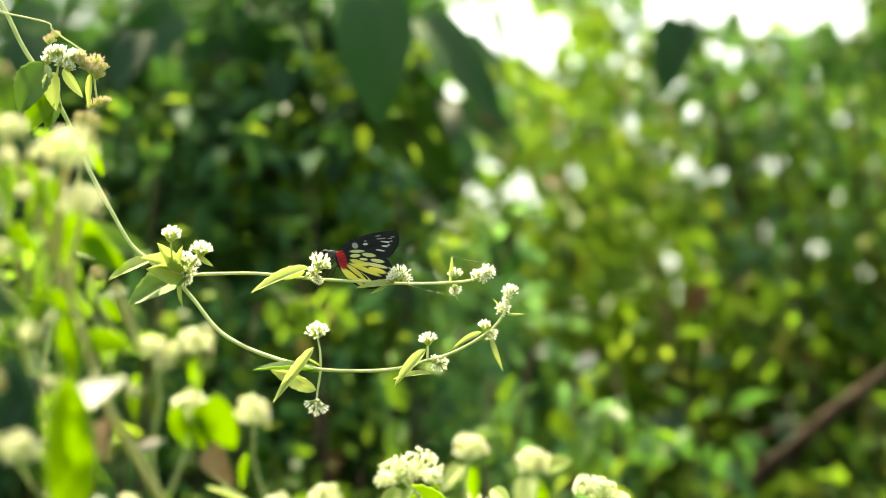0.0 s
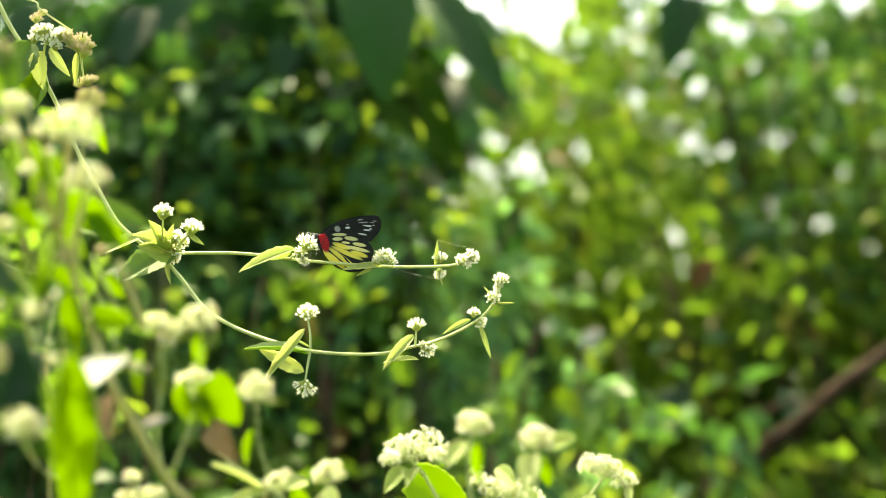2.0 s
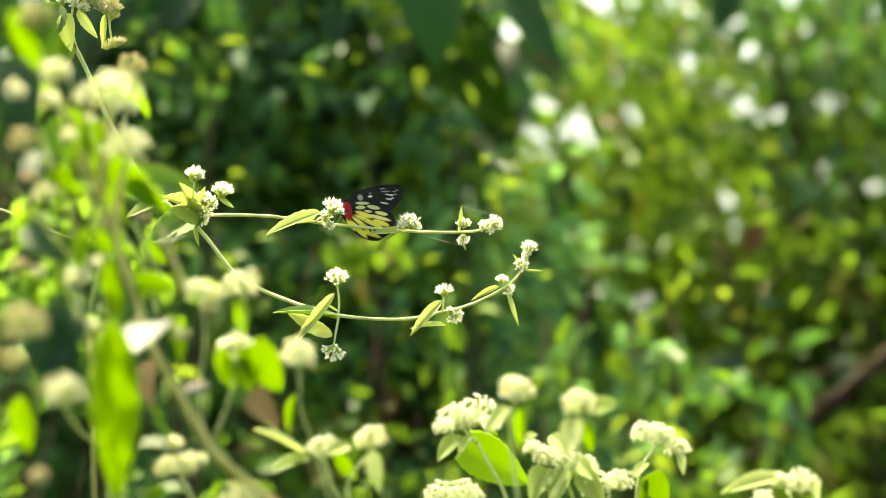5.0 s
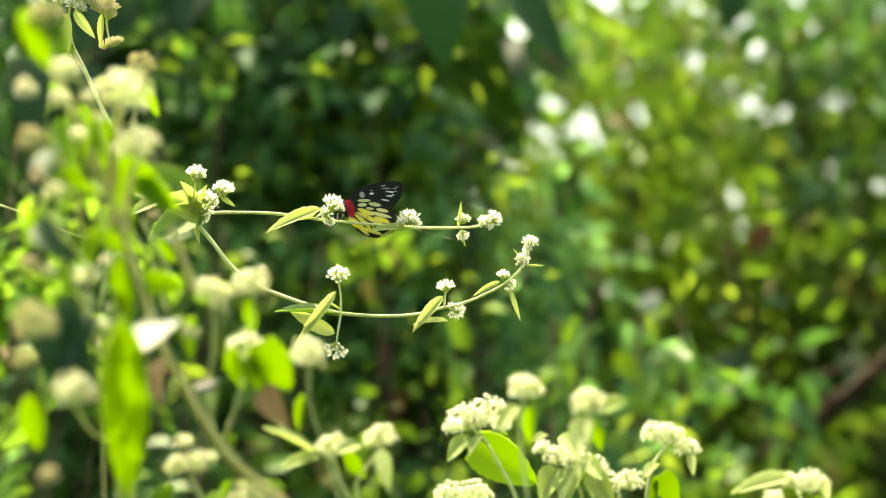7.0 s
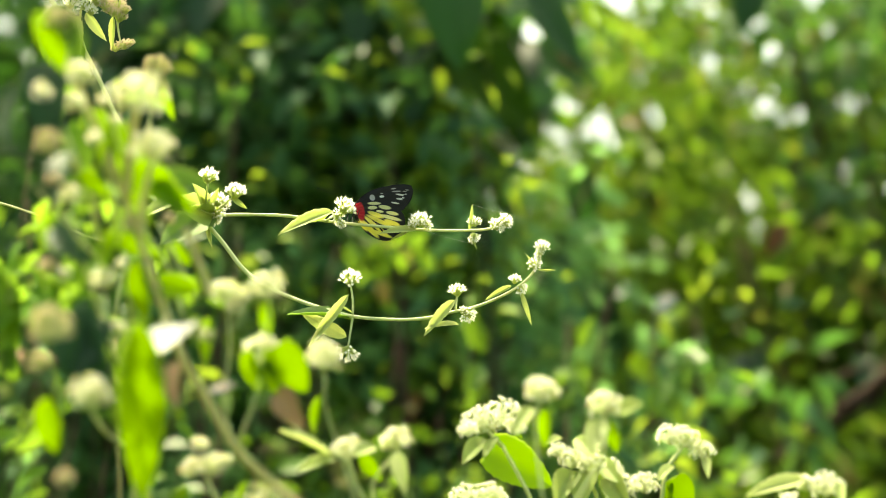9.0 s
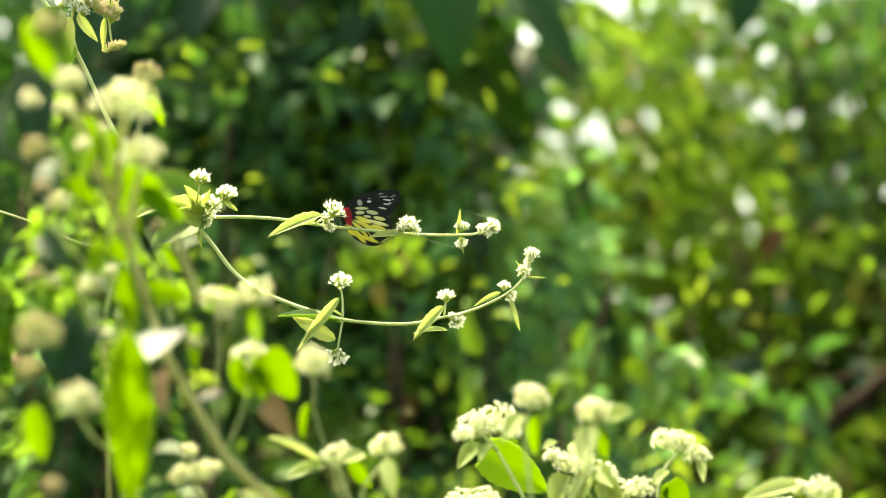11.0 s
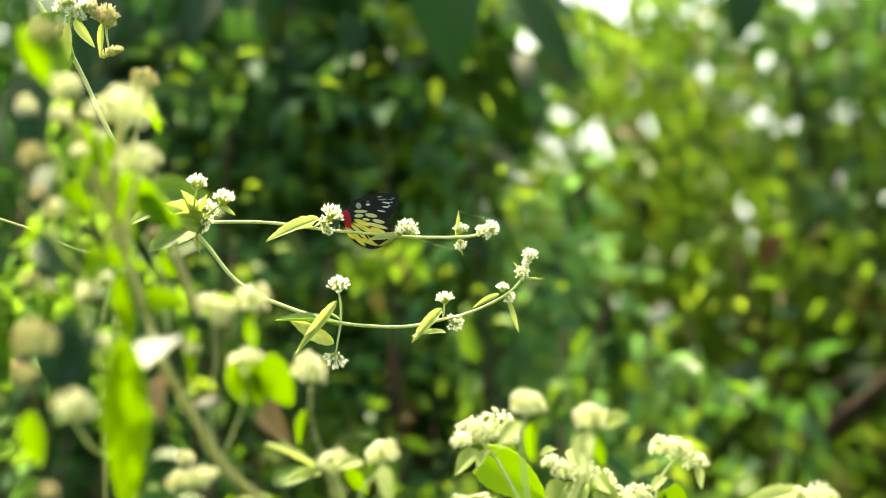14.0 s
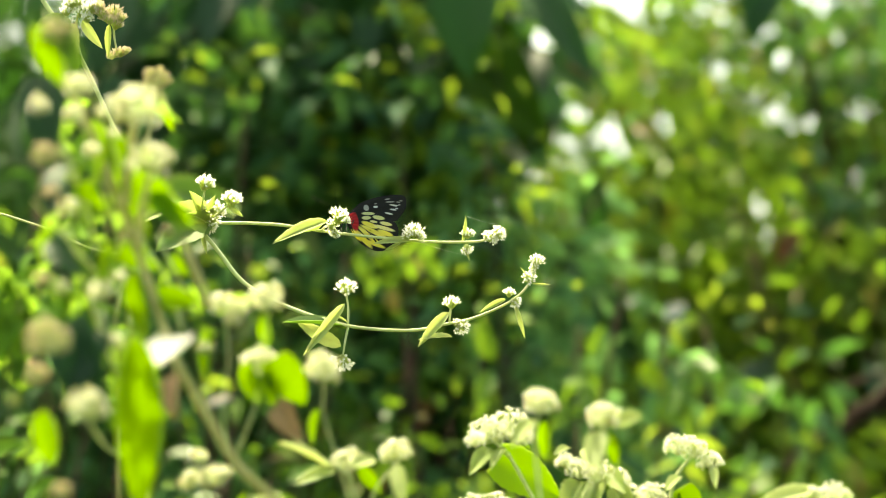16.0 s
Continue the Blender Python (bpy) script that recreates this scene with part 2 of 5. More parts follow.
def head_mesh(name, mats, florets=42, seed=1, open_by=1.0, heart=0.36, style=0.15):
    """A composite flower head of radius one: bracts, a green heart and many small five-lobed florets with styles."""
    rng = random.Random(seed)
    bm = bmesh.new()
    bmesh.ops.create_icosphere(bm, subdivisions=2, radius=heart, matrix=Matrix.Translation((0, 0, -0.25)))
    for f in bm.faces:
        f.material_index = 1
    foot = Vector((0, 0, -0.6))
    for k in range(florets):
        th = math.acos(1 - 1.1 * (k + 0.5) / florets) + rng.uniform(-0.1, 0.1)
        az = k * 2.39996 + rng.uniform(-0.3, 0.3)
        n = rng.uniform(0.74, 1.1)
        top = Vector((math.sin(th) * math.cos(az), math.sin(th) * math.sin(az), 0.72 * math.cos(th))) * n
        d = (top - foot).normalized()
        u = d.orthogonal().normalized()
        v = d.cross(u)
        rings = []
        for f, rad in ((0.3, 0.03), (0.52, 0.045), (0.76, 0.036), (0.9, 0.085 * open_by)):
            c = foot + (top - foot) * f
            rings.append([bm.verts.new(c + rad * (math.cos(1.2566 * i) * u + math.sin(1.2566 * i) * v)) for i in range(5)])
        for r, (p, q) in enumerate(zip(rings, rings[1:])):
            for i in range(5):
                bm.faces.new((p[i], p[(i + 1) % 5], q[(i + 1) % 5], q[i])).material_index = 1 if r < 2 else 0
        for i in range(5):
            ang = 1.2566 * (i + 0.5)
            tipv = bm.verts.new(top + 0.13 * open_by * (math.cos(ang) * u + math.sin(ang) * v))
            bm.faces.new((rings[3][i], rings[3][(i + 1) % 5], tipv)).material_index = 0
        for s in (-1, 1):
            lean = top + d * style * n + s * 0.08 * u + rng.uniform(-0.06, 0.06) * v
            w = [bm.verts.new(foot + (top - foot) * 0.85 + 0.022 * (math.cos(2.09 * i) * u + math.sin(2.09 * i) * v)) for i in range(3)]
            t = bm.verts.new(lean)
            for i in range(3):
                bm.faces.new((w[i], w[(i + 1) % 3], t)).material_index = 0
    for k in range(9):
        az = k * 0.698
        c, s = math.cos(az), math.sin(az)
        pts = [(0.08 * c, 0.08 * s, -0.75), (0.34 * c - 0.1 * s, 0.34 * s + 0.1 * c, -0.5), (0.56 * c, 0.56 * s, -0.12), (0.34 * c + 0.1 * s, 0.34 * s - 0.1 * c, -0.5)]
        bm.faces.new([bm.verts.new(q) for q in pts]).material_index = 1
    me = bpy.data.meshes.new(name)
    bm.to_mesh(me)
    bm.free()
    for m in mats:
        me.materials.append(m)
    return me


HEADS = [head_mesh("flower_head", (petal, floret_green), 42, s, o) for s, o in ((1, 1.0), (2, 0.9), (3, 1.1))]
BUDS = [head_mesh("flower_head", (bud_petal, floret_green), 40, s, 0.9) for s in (6, 7)]
FLUFFY = [head_mesh("flower_head", (petal, floret_green), 16, s, 1.2, 0.2, 0.5) for s in (8, 9)]
FLUFFY_BUDS = [head_mesh("flower_head", (bud_petal, floret_green), 16, s, 1.2, 0.2, 0.5) for s in (10, 11)]
FADED = [head_mesh("flower_head", (faded_petal, floret_green), 40, s, 0.8) for s in (4, 5)]
LEAF_LONG = leaf_mesh("leaf", young_leaf, 0.3, 0, 0.5, 0.12, 0.1, 14)
LEAF_FOLD = leaf_mesh("leaf", young_leaf, 0.5, 0, 0.8, 0.2, 0.1, 14)
LEAF_HEART = leaf_mesh("leaf", vine_leaf, 0.75, 0.12, 0.15, 0.15, 0.06, 16)
# white leaf that stands in for the sun's glare on a glossy one
LEAF_GLARE = leaf_mesh("leaf", petal, 0.8, 0, 0.25, 0.22, 0.0, 12)
LEAF_MID = leaf_mesh("leaf", mid_leaf, 0.42, 0, 0.45, 0.15, 0.1, 16)
LEAF_GREEN = leaf_mesh("leaf", vine_leaf, 0.4, 0, 0.4, 0.15, 0.08, 14)
LEAF_BROAD = leaf_mesh("leaf", broad_leaf, 0.62, 0.1, 0.25, 0.25, 0.0, 16, 0.015)
LEAF_OLIVE = leaf_mesh("leaf", olive_leaf, 0.62, 0.1, 0.3, 0.3, 0.05, 16, 0.03)
LEAF_GOLD = leaf_mesh("leaf", gold_leaf, 0.55, 0, 0.3, 0.2, 0.0, 10)
LEAF_DRY = leaf_mesh("leaf", dry_leaf, 0.5, 0, 0.5, 0.3, 0.0, 10, 0.04)
LEAF_TAN = leaf_mesh("leaf", tan_leaf, 0.55, 0, 0.4, 0.3, 0.0, 10, 0.03)
LEAF_PALE = leaf_mesh("leaf", pale_leaf, 0.55, 0, 0.4, 0.3, 0.0, 10, 0.03)


def flower(at, r, parent, toward=(0, 0, 1), faded=False, bud=False, small=False):
    """One flower head that looks along toward."""
    pool = FADED if faded else (FLUFFY_BUDS if bud else FLUFFY) if small else BUDS if bud else HEADS
    d = Vector(toward) + Vector((random.uniform(-0.25, 0.25), random.uniform(-0.5, 0.1), random.uniform(-0.2, 0.2)))
    m = Matrix.Translation(at) @ d.to_track_quat("Z", "Y").to_matrix().to_4x4() @ pose(0, 0, 0, 0, 0, random.uniform(0, 360)) @ Matrix.Scale(r, 4)
    return piece("flower_head", random.choice(pool), m, parent)


def leaf(a, b, parent, mesh, roll=0.0, widen=1.0):
    ob = piece("leaf", mesh, blade(a, b, None, roll) @ Matrix.Diagonal((1, widen, 1, 1)), parent)
    return ob


def leaves_mesh(name, spots, sizes, ways, normals, mat, width=0.42):
    """Many leaves as one mesh: each is folded along its midrib and bent at the tip."""
    n = len(spots)
    x = ways / np.linalg.norm(ways, axis=1, keepdims=True)
    y = np.cross(normals, x)
    y /= np.linalg.norm(y, axis=1, keepdims=True) + 1e-9
    z = np.cross(x, y)
    w = width
    form = np.array([(0, 0, 0), (0.3, -0.5 * w, 0.1), (0.3, 0, -0.02), (0.3, 0.5 * w, 0.1), (0.7, -0.36 * w, 0.02), (0.7, 0, -0.07), (0.7, 0.36 * w, 0.02), (1, 0, -0.2)])
    v = spots[:, None, :] + sizes[:, None, None] * (form[None, :, 0:1] * x[:, None] + form[None, :, 1:2] * y[:, None] + form[None, :, 2:3] * z[:, None])
    tri = np.array([(0, 1, 2), (0, 2, 3), (1, 4, 5), (1, 5, 2), (2, 5, 6), (2, 6, 3), (4, 7, 5), (5, 7, 6)])
    f = (tri[None] + 8 * np.arange(n)[:, None, None]).reshape(-1, 3)
    me = bpy.data.meshes.new(name)
    me.vertices.add(8 * n)
    me.vertices.foreach_set("co", v.reshape(-1))
    me.loops.add(3 * len(f))
    me.loops.foreach_set("vertex_index", f.reshape(-1).astype(np.int32))
    me.polygons.add(len(f))
    me.polygons.foreach_set("loop_start", np.arange(0, 3 * len(f), 3, dtype=np.int32))
    me.polygons.foreach_set("use_smooth", np.ones(len(f), dtype=bool))
    me.update(calc_edges=True)
    me.materials.append(mat)
    return me


def crown(rng, limbs, clumps, per, spread, size, droop=0.6, first=0.25, slant=0.0):
    """Leaf spots in uneven clumps strung along limbs."""
    spots, ways = [], []
    for _ in range(clumps):
        line = limbs[rng.integers(len(limbs))]
        c = line[rng.integers(int(len(line) * first), len(line))] + rng.normal(0, spread, 3)
        k = int(per * rng.uniform(0.4, 1.6))
        r = spread * rng.uniform(0.35, 0.9)
        off = rng.normal(0, r, (k, 3)) * (1, 1, 0.8)
        spots.append(c + off)
        ways.append(off * 0.8 / r + rng.normal(0, 0.7, (k, 3)) + (slant, 0, -droop))
    spots, ways = np.concatenate(spots), np.concatenate(ways)
    n = len(spots)
    normals = rng.normal(0, 0.55, (n, 3)) + (0, -0.25, 0.8)
    sizes = size * rng.uniform(0.6, 1.35, n)
    return spots, sizes, ways, normals


VIEW = pose(0, 0, 1.3, TILT)


def at(x, d, z):
    """A place x to the side of, d along and z above the tilted sight line, in metres."""
    return VIEW @ Vector((x, d, z))


def limb_lines(rng, base, tops, bend):
    """Lines from the ground up and out to the tops."""
    out = []
    for q in tops:
        a, b = np.array(base), np.array(q)
        mid = (a + b) / 2 + rng.normal(0, bend, 3)
        t = np.linspace(0, 1, 15)[:, None]
        out.append((1 - t) ** 2 * a + 2 * t * (1 - t) * mid + t * t * b)
    return out


def shrub(name, base, tops, label, category, mat, seed, clumps, per, spread, size, thick=0.02, width=0.42, group="", gaps=(), droop=0.6, first=0.25, fork=None, slant=0.0):
    """A woody plant: limbs from its base to the tops, with leaves in clumps. gaps: (x, d, z, radius), cones from the
    eye kept free of leaves to fit the camera's view.
    """
    rng = np.random.default_rng(seed)
    limbs = limb_lines(rng, fork or base, tops, 0.12 * max(0.5, np.linalg.norm(np.array(tops[0]) - np.array(base))) * 0.6)
    root = thing(name, Matrix.Translation(base), label, category, group)
    if fork:
        bm = bmesh.new()
        rise = Vector(fork) - Vector(base)
        tube(bm, [(0, 0, -0.05), rise * 0.35 + Vector((0.03, 0, 0)), rise * 0.7 - Vector((0.03, 0.02, 0)), rise], thick * 1.3, thick, 10, 0.08)
        part("trunk", bm, bark, root)
    for line in limbs:
        bm = bmesh.new()
        tube(bm, [Vector(q) - Vector(base) for q in line[::2]], thick * (0.4 if fork else 1), thick * 0.25, 7, 0.1, 2)
        part("limb", bm, bark, root)
    spots, sizes, ways, normals = crown(rng, limbs, clumps, per, spread, size, droop, first, slant)
    keep = np.ones(len(spots), bool)
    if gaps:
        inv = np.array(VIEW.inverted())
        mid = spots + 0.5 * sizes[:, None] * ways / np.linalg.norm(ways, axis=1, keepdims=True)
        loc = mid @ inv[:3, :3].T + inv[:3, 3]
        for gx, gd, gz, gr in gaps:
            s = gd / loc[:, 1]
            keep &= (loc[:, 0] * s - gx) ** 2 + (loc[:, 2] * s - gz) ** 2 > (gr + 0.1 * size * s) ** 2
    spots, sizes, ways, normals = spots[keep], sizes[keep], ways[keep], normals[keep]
    ob = new("foliage", leaves_mesh("foliage", spots - np.array(base), sizes, ways, normals, mat, width))
    ob.parent = root
    tagged(ob, kind="stuff")
    return root

# ---- ground ----
bm = bmesh.new()
bmesh.ops.create_grid(bm, x_segments=40, y_segments=40, size=1500)
tagged(part("ground", bm, soil, None, "dark soil beneath a thicket", False), kind="structure", category="ground")


def ground_cover(name, label, seed, n, x0, x1, y0, y1, size, mat, width, lean):
    """Low growth on the soil: many small blades or leaves, thicker in patches."""
    rng = np.random.default_rng(seed)
    mid = np.stack([rng.uniform(x0, x1, 400), rng.uniform(y0, y1, 400)], 1)
    xy = mid[rng.integers(400, size=n)] + rng.normal(0, 0.4, (n, 2))
    spots = np.concatenate([xy, np.full((n, 1), -0.004)], 1)
    ways = rng.normal(0, 1, (n, 3)) * (1, 1, 0.3) + (0, 0, lean)
    normals = rng.normal(0, 0.5, (n, 3)) + (0, 0, 1)
    ob = new(name, leaves_mesh(name, spots, size * rng.uniform(0.5, 1.5, n), ways, normals, mat, width))
    return tagged(ob, label, "grass" if width < 0.2 else "leaf litter", kind="stuff")


ground_cover("grass", "low green grass growing under the thicket", 51, 42000, -6, 6, -5, 12, 0.16, bush_leaf, 0.07, 1.6)
ground_cover("leaf_litter", "fallen brown leaves strewn on dark soil", 52, 12000, -4, 4, 0.2, 11, 0.05, litter_leaf, 0.5, 0.12)


def spread_tops(rng, x0, x1, z0, z1, d0, d1, nx, nz):
    """Ends of limbs, evenly strewn over a stretch of the thicket."""
    out = []
    for i in range(nx):
        for k in range(nz):
            d = rng.uniform(d0, d1)
            x = x0 + (x1 - x0) * (i + rng.uniform(0.1, 0.9)) / nx
            z = z0 + (z1 - z0) * (k + rng.uniform(0.1, 0.9)) / nz
            out.append(tuple(at(x, d, z)))
    return out


RNG = np.random.default_rng(11)
# openings to the sky, placed to fit the camera's view, given at the depth of the right-hand bushes
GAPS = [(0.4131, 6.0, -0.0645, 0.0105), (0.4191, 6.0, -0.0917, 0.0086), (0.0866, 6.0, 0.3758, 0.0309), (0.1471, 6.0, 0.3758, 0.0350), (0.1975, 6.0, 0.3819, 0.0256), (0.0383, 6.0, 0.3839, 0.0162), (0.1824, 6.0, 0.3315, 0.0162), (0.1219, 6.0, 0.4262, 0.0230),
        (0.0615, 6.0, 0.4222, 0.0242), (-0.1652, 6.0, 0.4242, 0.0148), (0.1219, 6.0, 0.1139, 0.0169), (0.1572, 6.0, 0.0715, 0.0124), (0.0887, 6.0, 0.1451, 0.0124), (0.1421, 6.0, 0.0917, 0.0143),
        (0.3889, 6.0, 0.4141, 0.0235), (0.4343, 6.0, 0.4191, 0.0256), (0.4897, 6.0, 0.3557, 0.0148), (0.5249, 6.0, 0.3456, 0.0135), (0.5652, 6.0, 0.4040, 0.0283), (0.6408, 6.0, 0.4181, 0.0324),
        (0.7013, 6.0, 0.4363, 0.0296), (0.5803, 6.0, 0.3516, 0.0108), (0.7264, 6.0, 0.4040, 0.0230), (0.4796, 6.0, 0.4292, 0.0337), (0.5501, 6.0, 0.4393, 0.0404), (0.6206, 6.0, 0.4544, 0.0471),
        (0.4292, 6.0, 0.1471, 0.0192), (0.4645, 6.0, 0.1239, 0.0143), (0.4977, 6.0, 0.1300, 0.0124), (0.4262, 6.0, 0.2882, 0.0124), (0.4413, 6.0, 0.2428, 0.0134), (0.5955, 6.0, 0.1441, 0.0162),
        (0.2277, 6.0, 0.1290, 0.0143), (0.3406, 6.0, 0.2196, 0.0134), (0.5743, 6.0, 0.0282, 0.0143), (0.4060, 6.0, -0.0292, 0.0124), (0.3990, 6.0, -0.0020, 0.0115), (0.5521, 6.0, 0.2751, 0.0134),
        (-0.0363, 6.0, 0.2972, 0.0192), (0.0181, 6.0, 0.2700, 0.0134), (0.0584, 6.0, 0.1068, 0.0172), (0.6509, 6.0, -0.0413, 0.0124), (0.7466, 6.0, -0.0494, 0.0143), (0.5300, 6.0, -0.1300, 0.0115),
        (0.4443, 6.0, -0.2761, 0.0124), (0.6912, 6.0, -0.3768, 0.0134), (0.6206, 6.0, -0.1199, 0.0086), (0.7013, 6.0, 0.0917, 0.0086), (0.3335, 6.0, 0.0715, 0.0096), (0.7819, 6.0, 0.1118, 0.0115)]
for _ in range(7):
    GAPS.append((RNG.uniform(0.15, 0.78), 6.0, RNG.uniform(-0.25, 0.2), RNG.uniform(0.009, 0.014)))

# dark hollows in the nearer leaves, cut where the camera's view needs them
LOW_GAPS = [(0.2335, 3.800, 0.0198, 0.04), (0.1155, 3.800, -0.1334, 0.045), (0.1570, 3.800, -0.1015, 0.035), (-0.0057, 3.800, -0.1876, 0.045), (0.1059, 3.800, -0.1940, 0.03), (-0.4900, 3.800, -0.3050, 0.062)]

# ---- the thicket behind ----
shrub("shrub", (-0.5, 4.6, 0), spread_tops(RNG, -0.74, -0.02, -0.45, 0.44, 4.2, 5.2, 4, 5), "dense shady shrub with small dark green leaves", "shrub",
      shade_tone_leaf, 21, 1300, 16, 0.07, 0.05, 0.012, group="thicket shrubs", gaps=GAPS)
shrub("shrub", (-0.3, 4.0, 0), spread_tops(RNG, -0.42, 0.15, -0.36, 0.15, 3.75, 4.4, 5, 4), "leafy shrub with yellow-green leaves, sunlit look put into their colour", "shrub",
      sunlit_tone_leaf, 22, 260, 8, 0.05, 0.03, 0.008, group="thicket shrubs", gaps=LOW_GAPS)
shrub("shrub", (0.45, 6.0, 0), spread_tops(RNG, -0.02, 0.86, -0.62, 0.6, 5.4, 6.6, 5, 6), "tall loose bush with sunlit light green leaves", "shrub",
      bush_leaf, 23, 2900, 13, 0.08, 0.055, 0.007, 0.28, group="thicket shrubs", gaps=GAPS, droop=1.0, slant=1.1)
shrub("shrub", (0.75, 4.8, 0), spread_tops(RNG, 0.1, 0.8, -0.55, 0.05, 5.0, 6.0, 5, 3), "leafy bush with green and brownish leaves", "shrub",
      dimmed_bush_leaf, 24, 70, 12, 0.07, 0.05, 0.006, 0.3, group="thicket shrubs", gaps=GAPS, droop=0.9, slant=0.8, first=0.7)
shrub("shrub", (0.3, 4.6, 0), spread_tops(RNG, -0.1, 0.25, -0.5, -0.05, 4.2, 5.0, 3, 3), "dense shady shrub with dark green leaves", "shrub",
      shade_tone_leaf, 25, 130, 14, 0.06, 0.05, 0.012, group="thicket shrubs")

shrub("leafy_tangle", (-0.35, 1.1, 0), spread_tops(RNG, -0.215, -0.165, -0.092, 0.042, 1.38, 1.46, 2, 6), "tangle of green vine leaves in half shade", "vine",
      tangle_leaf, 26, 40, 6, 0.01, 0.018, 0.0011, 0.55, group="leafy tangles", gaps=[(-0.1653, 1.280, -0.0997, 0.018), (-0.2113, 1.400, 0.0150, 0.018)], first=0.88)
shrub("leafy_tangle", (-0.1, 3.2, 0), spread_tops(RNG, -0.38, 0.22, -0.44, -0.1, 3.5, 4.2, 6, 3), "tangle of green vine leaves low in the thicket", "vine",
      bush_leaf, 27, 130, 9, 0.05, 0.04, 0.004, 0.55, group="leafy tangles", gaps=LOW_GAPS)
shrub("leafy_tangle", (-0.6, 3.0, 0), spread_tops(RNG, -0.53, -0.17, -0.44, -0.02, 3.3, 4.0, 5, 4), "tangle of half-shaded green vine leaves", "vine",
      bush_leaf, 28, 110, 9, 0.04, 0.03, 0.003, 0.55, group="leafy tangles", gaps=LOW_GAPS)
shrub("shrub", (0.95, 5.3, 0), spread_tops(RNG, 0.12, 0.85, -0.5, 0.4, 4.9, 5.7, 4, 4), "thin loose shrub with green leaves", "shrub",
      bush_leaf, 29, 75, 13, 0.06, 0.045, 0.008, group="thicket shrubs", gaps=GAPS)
shrub("broad_leaved_shrub", (-0.35, 4.3, 0), spread_tops(RNG, -0.56, -0.06, 0.14, 0.36, 4.1, 4.7, 4, 2), "shrub with large dark green leaves, deep shade put into their colour", "shrub",
      deep_shade_tone_leaf, 30, 120, 6, 0.06, 0.09, 0.006, 0.6, group="thicket shrubs", droop=1.3, first=0.8)
shrub("shrub", (1.1, 5.6, 0), spread_tops(RNG, 0.36, 0.95, 0.1, 0.55, 5.4, 6.2, 5, 4), "dark shrub with dull green and brown leaves", "shrub",
      shade_tone_leaf, 34, 250, 13, 0.07, 0.045, 0.013, group="thicket shrubs", gaps=GAPS, first=0.75)
shrub("shrub", (0.6, 5.1, 0), spread_tops(RNG, 0.34, 0.76, -0.56, -0.16, 4.3, 5.2, 4, 3), "low bush with narrow green leaves", "shrub",
      bush_leaf, 35, 85, 9, 0.07, 0.05, 0.005, 0.26, group="thicket shrubs", first=0.5)
shrub("leafy_tangle", (-0.05, 3.6, 0), spread_tops(RNG, -0.28, -0.07, -0.42, -0.12, 3.6, 4.2, 4, 3), "tangle of light green vine leaves low in the thicket", "vine",
      bush_leaf, 36, 150, 9, 0.045, 0.03, 0.003, 0.55, group="leafy tangles")
shrub("leafy_tangle", (-0.25, 4.25, 0), [tuple(at(-0.1705, 4.250, 0.2256)), tuple(at(-0.1371, 4.250, 0.2062)), tuple(at(-0.2170, 4.250, 0.1470)), tuple(at(-0.1884, 4.250, 0.1042)), tuple(at(-0.2383, 4.250, 0.0720)), tuple(at(-0.1655, 4.250, 0.0635)), tuple(at(-0.1991, 4.250, 0.0328)), tuple(at(-0.3418, 4.250, 0.1962)), tuple(at(-0.1242, 4.250, 0.0292)), tuple(at(-0.0670, 4.250, 0.0878)), tuple(at(-0.2455, 4.250, 0.0292)), tuple(at(-0.1027, 4.250, -0.0064)), tuple(at(-0.1527, 4.250, -0.0421)), tuple(at(-0.0670, 4.250, -0.0743)), tuple(at(-0.0350, 4.250, 0.2505)), tuple(at(-0.0492, 4.250, 0.1934)), tuple(at(-0.0350, 4.250, 0.0150)), tuple(at(0.0257, 4.250, 0.0292)), tuple(at(-0.2884, 4.250, -0.0207))], "sprays of lime leaves with sunlight put into their colour", "vine",
      sunlit_spray_leaf, 37, 80, 5, 0.02, 0.024, 0.002, 0.6, group="leafy tangles", first=0.95)
shrub("shrub", (-0.35, 4.5, 0), spread_tops(RNG, -0.55, 0.05, -0.5, -0.02, 4.1, 4.7, 5, 4), "low shrub with bluish green leaves, fill light put into their colour", "shrub",
      fill_teal_leaf, 38, 560, 12, 0.06, 0.042, 0.008, group="thicket shrubs", gaps=LOW_GAPS[-1:], first=0.8)
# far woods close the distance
for x0, x1, z0, z1, d0, d1, sd, mat, n in ((-2.6, 0.1, -1.4, 1.4, 10, 12, 31, shade_tone_leaf, 2400), (0.0, 2.4, -1.5, 0.95, 11, 13, 32, shade_tone_leaf, 2000), (-0.2, 2.6, -1.5, 0.1, 13, 15, 33, shade_tone_leaf, 500)):
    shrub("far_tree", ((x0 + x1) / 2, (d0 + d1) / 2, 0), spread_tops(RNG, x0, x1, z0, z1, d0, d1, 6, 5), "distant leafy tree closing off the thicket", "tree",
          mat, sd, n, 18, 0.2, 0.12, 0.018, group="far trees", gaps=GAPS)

# crowns added out of view to shade the thicket; only the right-hand trunk shows
shrub("shade_tree", (-2.4, 6.2, 0), [(-2.4 + 0.5 * i, 4.5 + 0.5 * k, 2.75 + 0.4 * k + 0.2 * (i % 2)) for i in range(5) for k in range(3)], "unseen tree added to shade the left of the thicket", "tree",
      shade_tone_leaf, 41, 160, 22, 0.22, 0.1, 0.07, group="shade trees", first=0.6, fork=(-2.5, 5.6, 2.5))
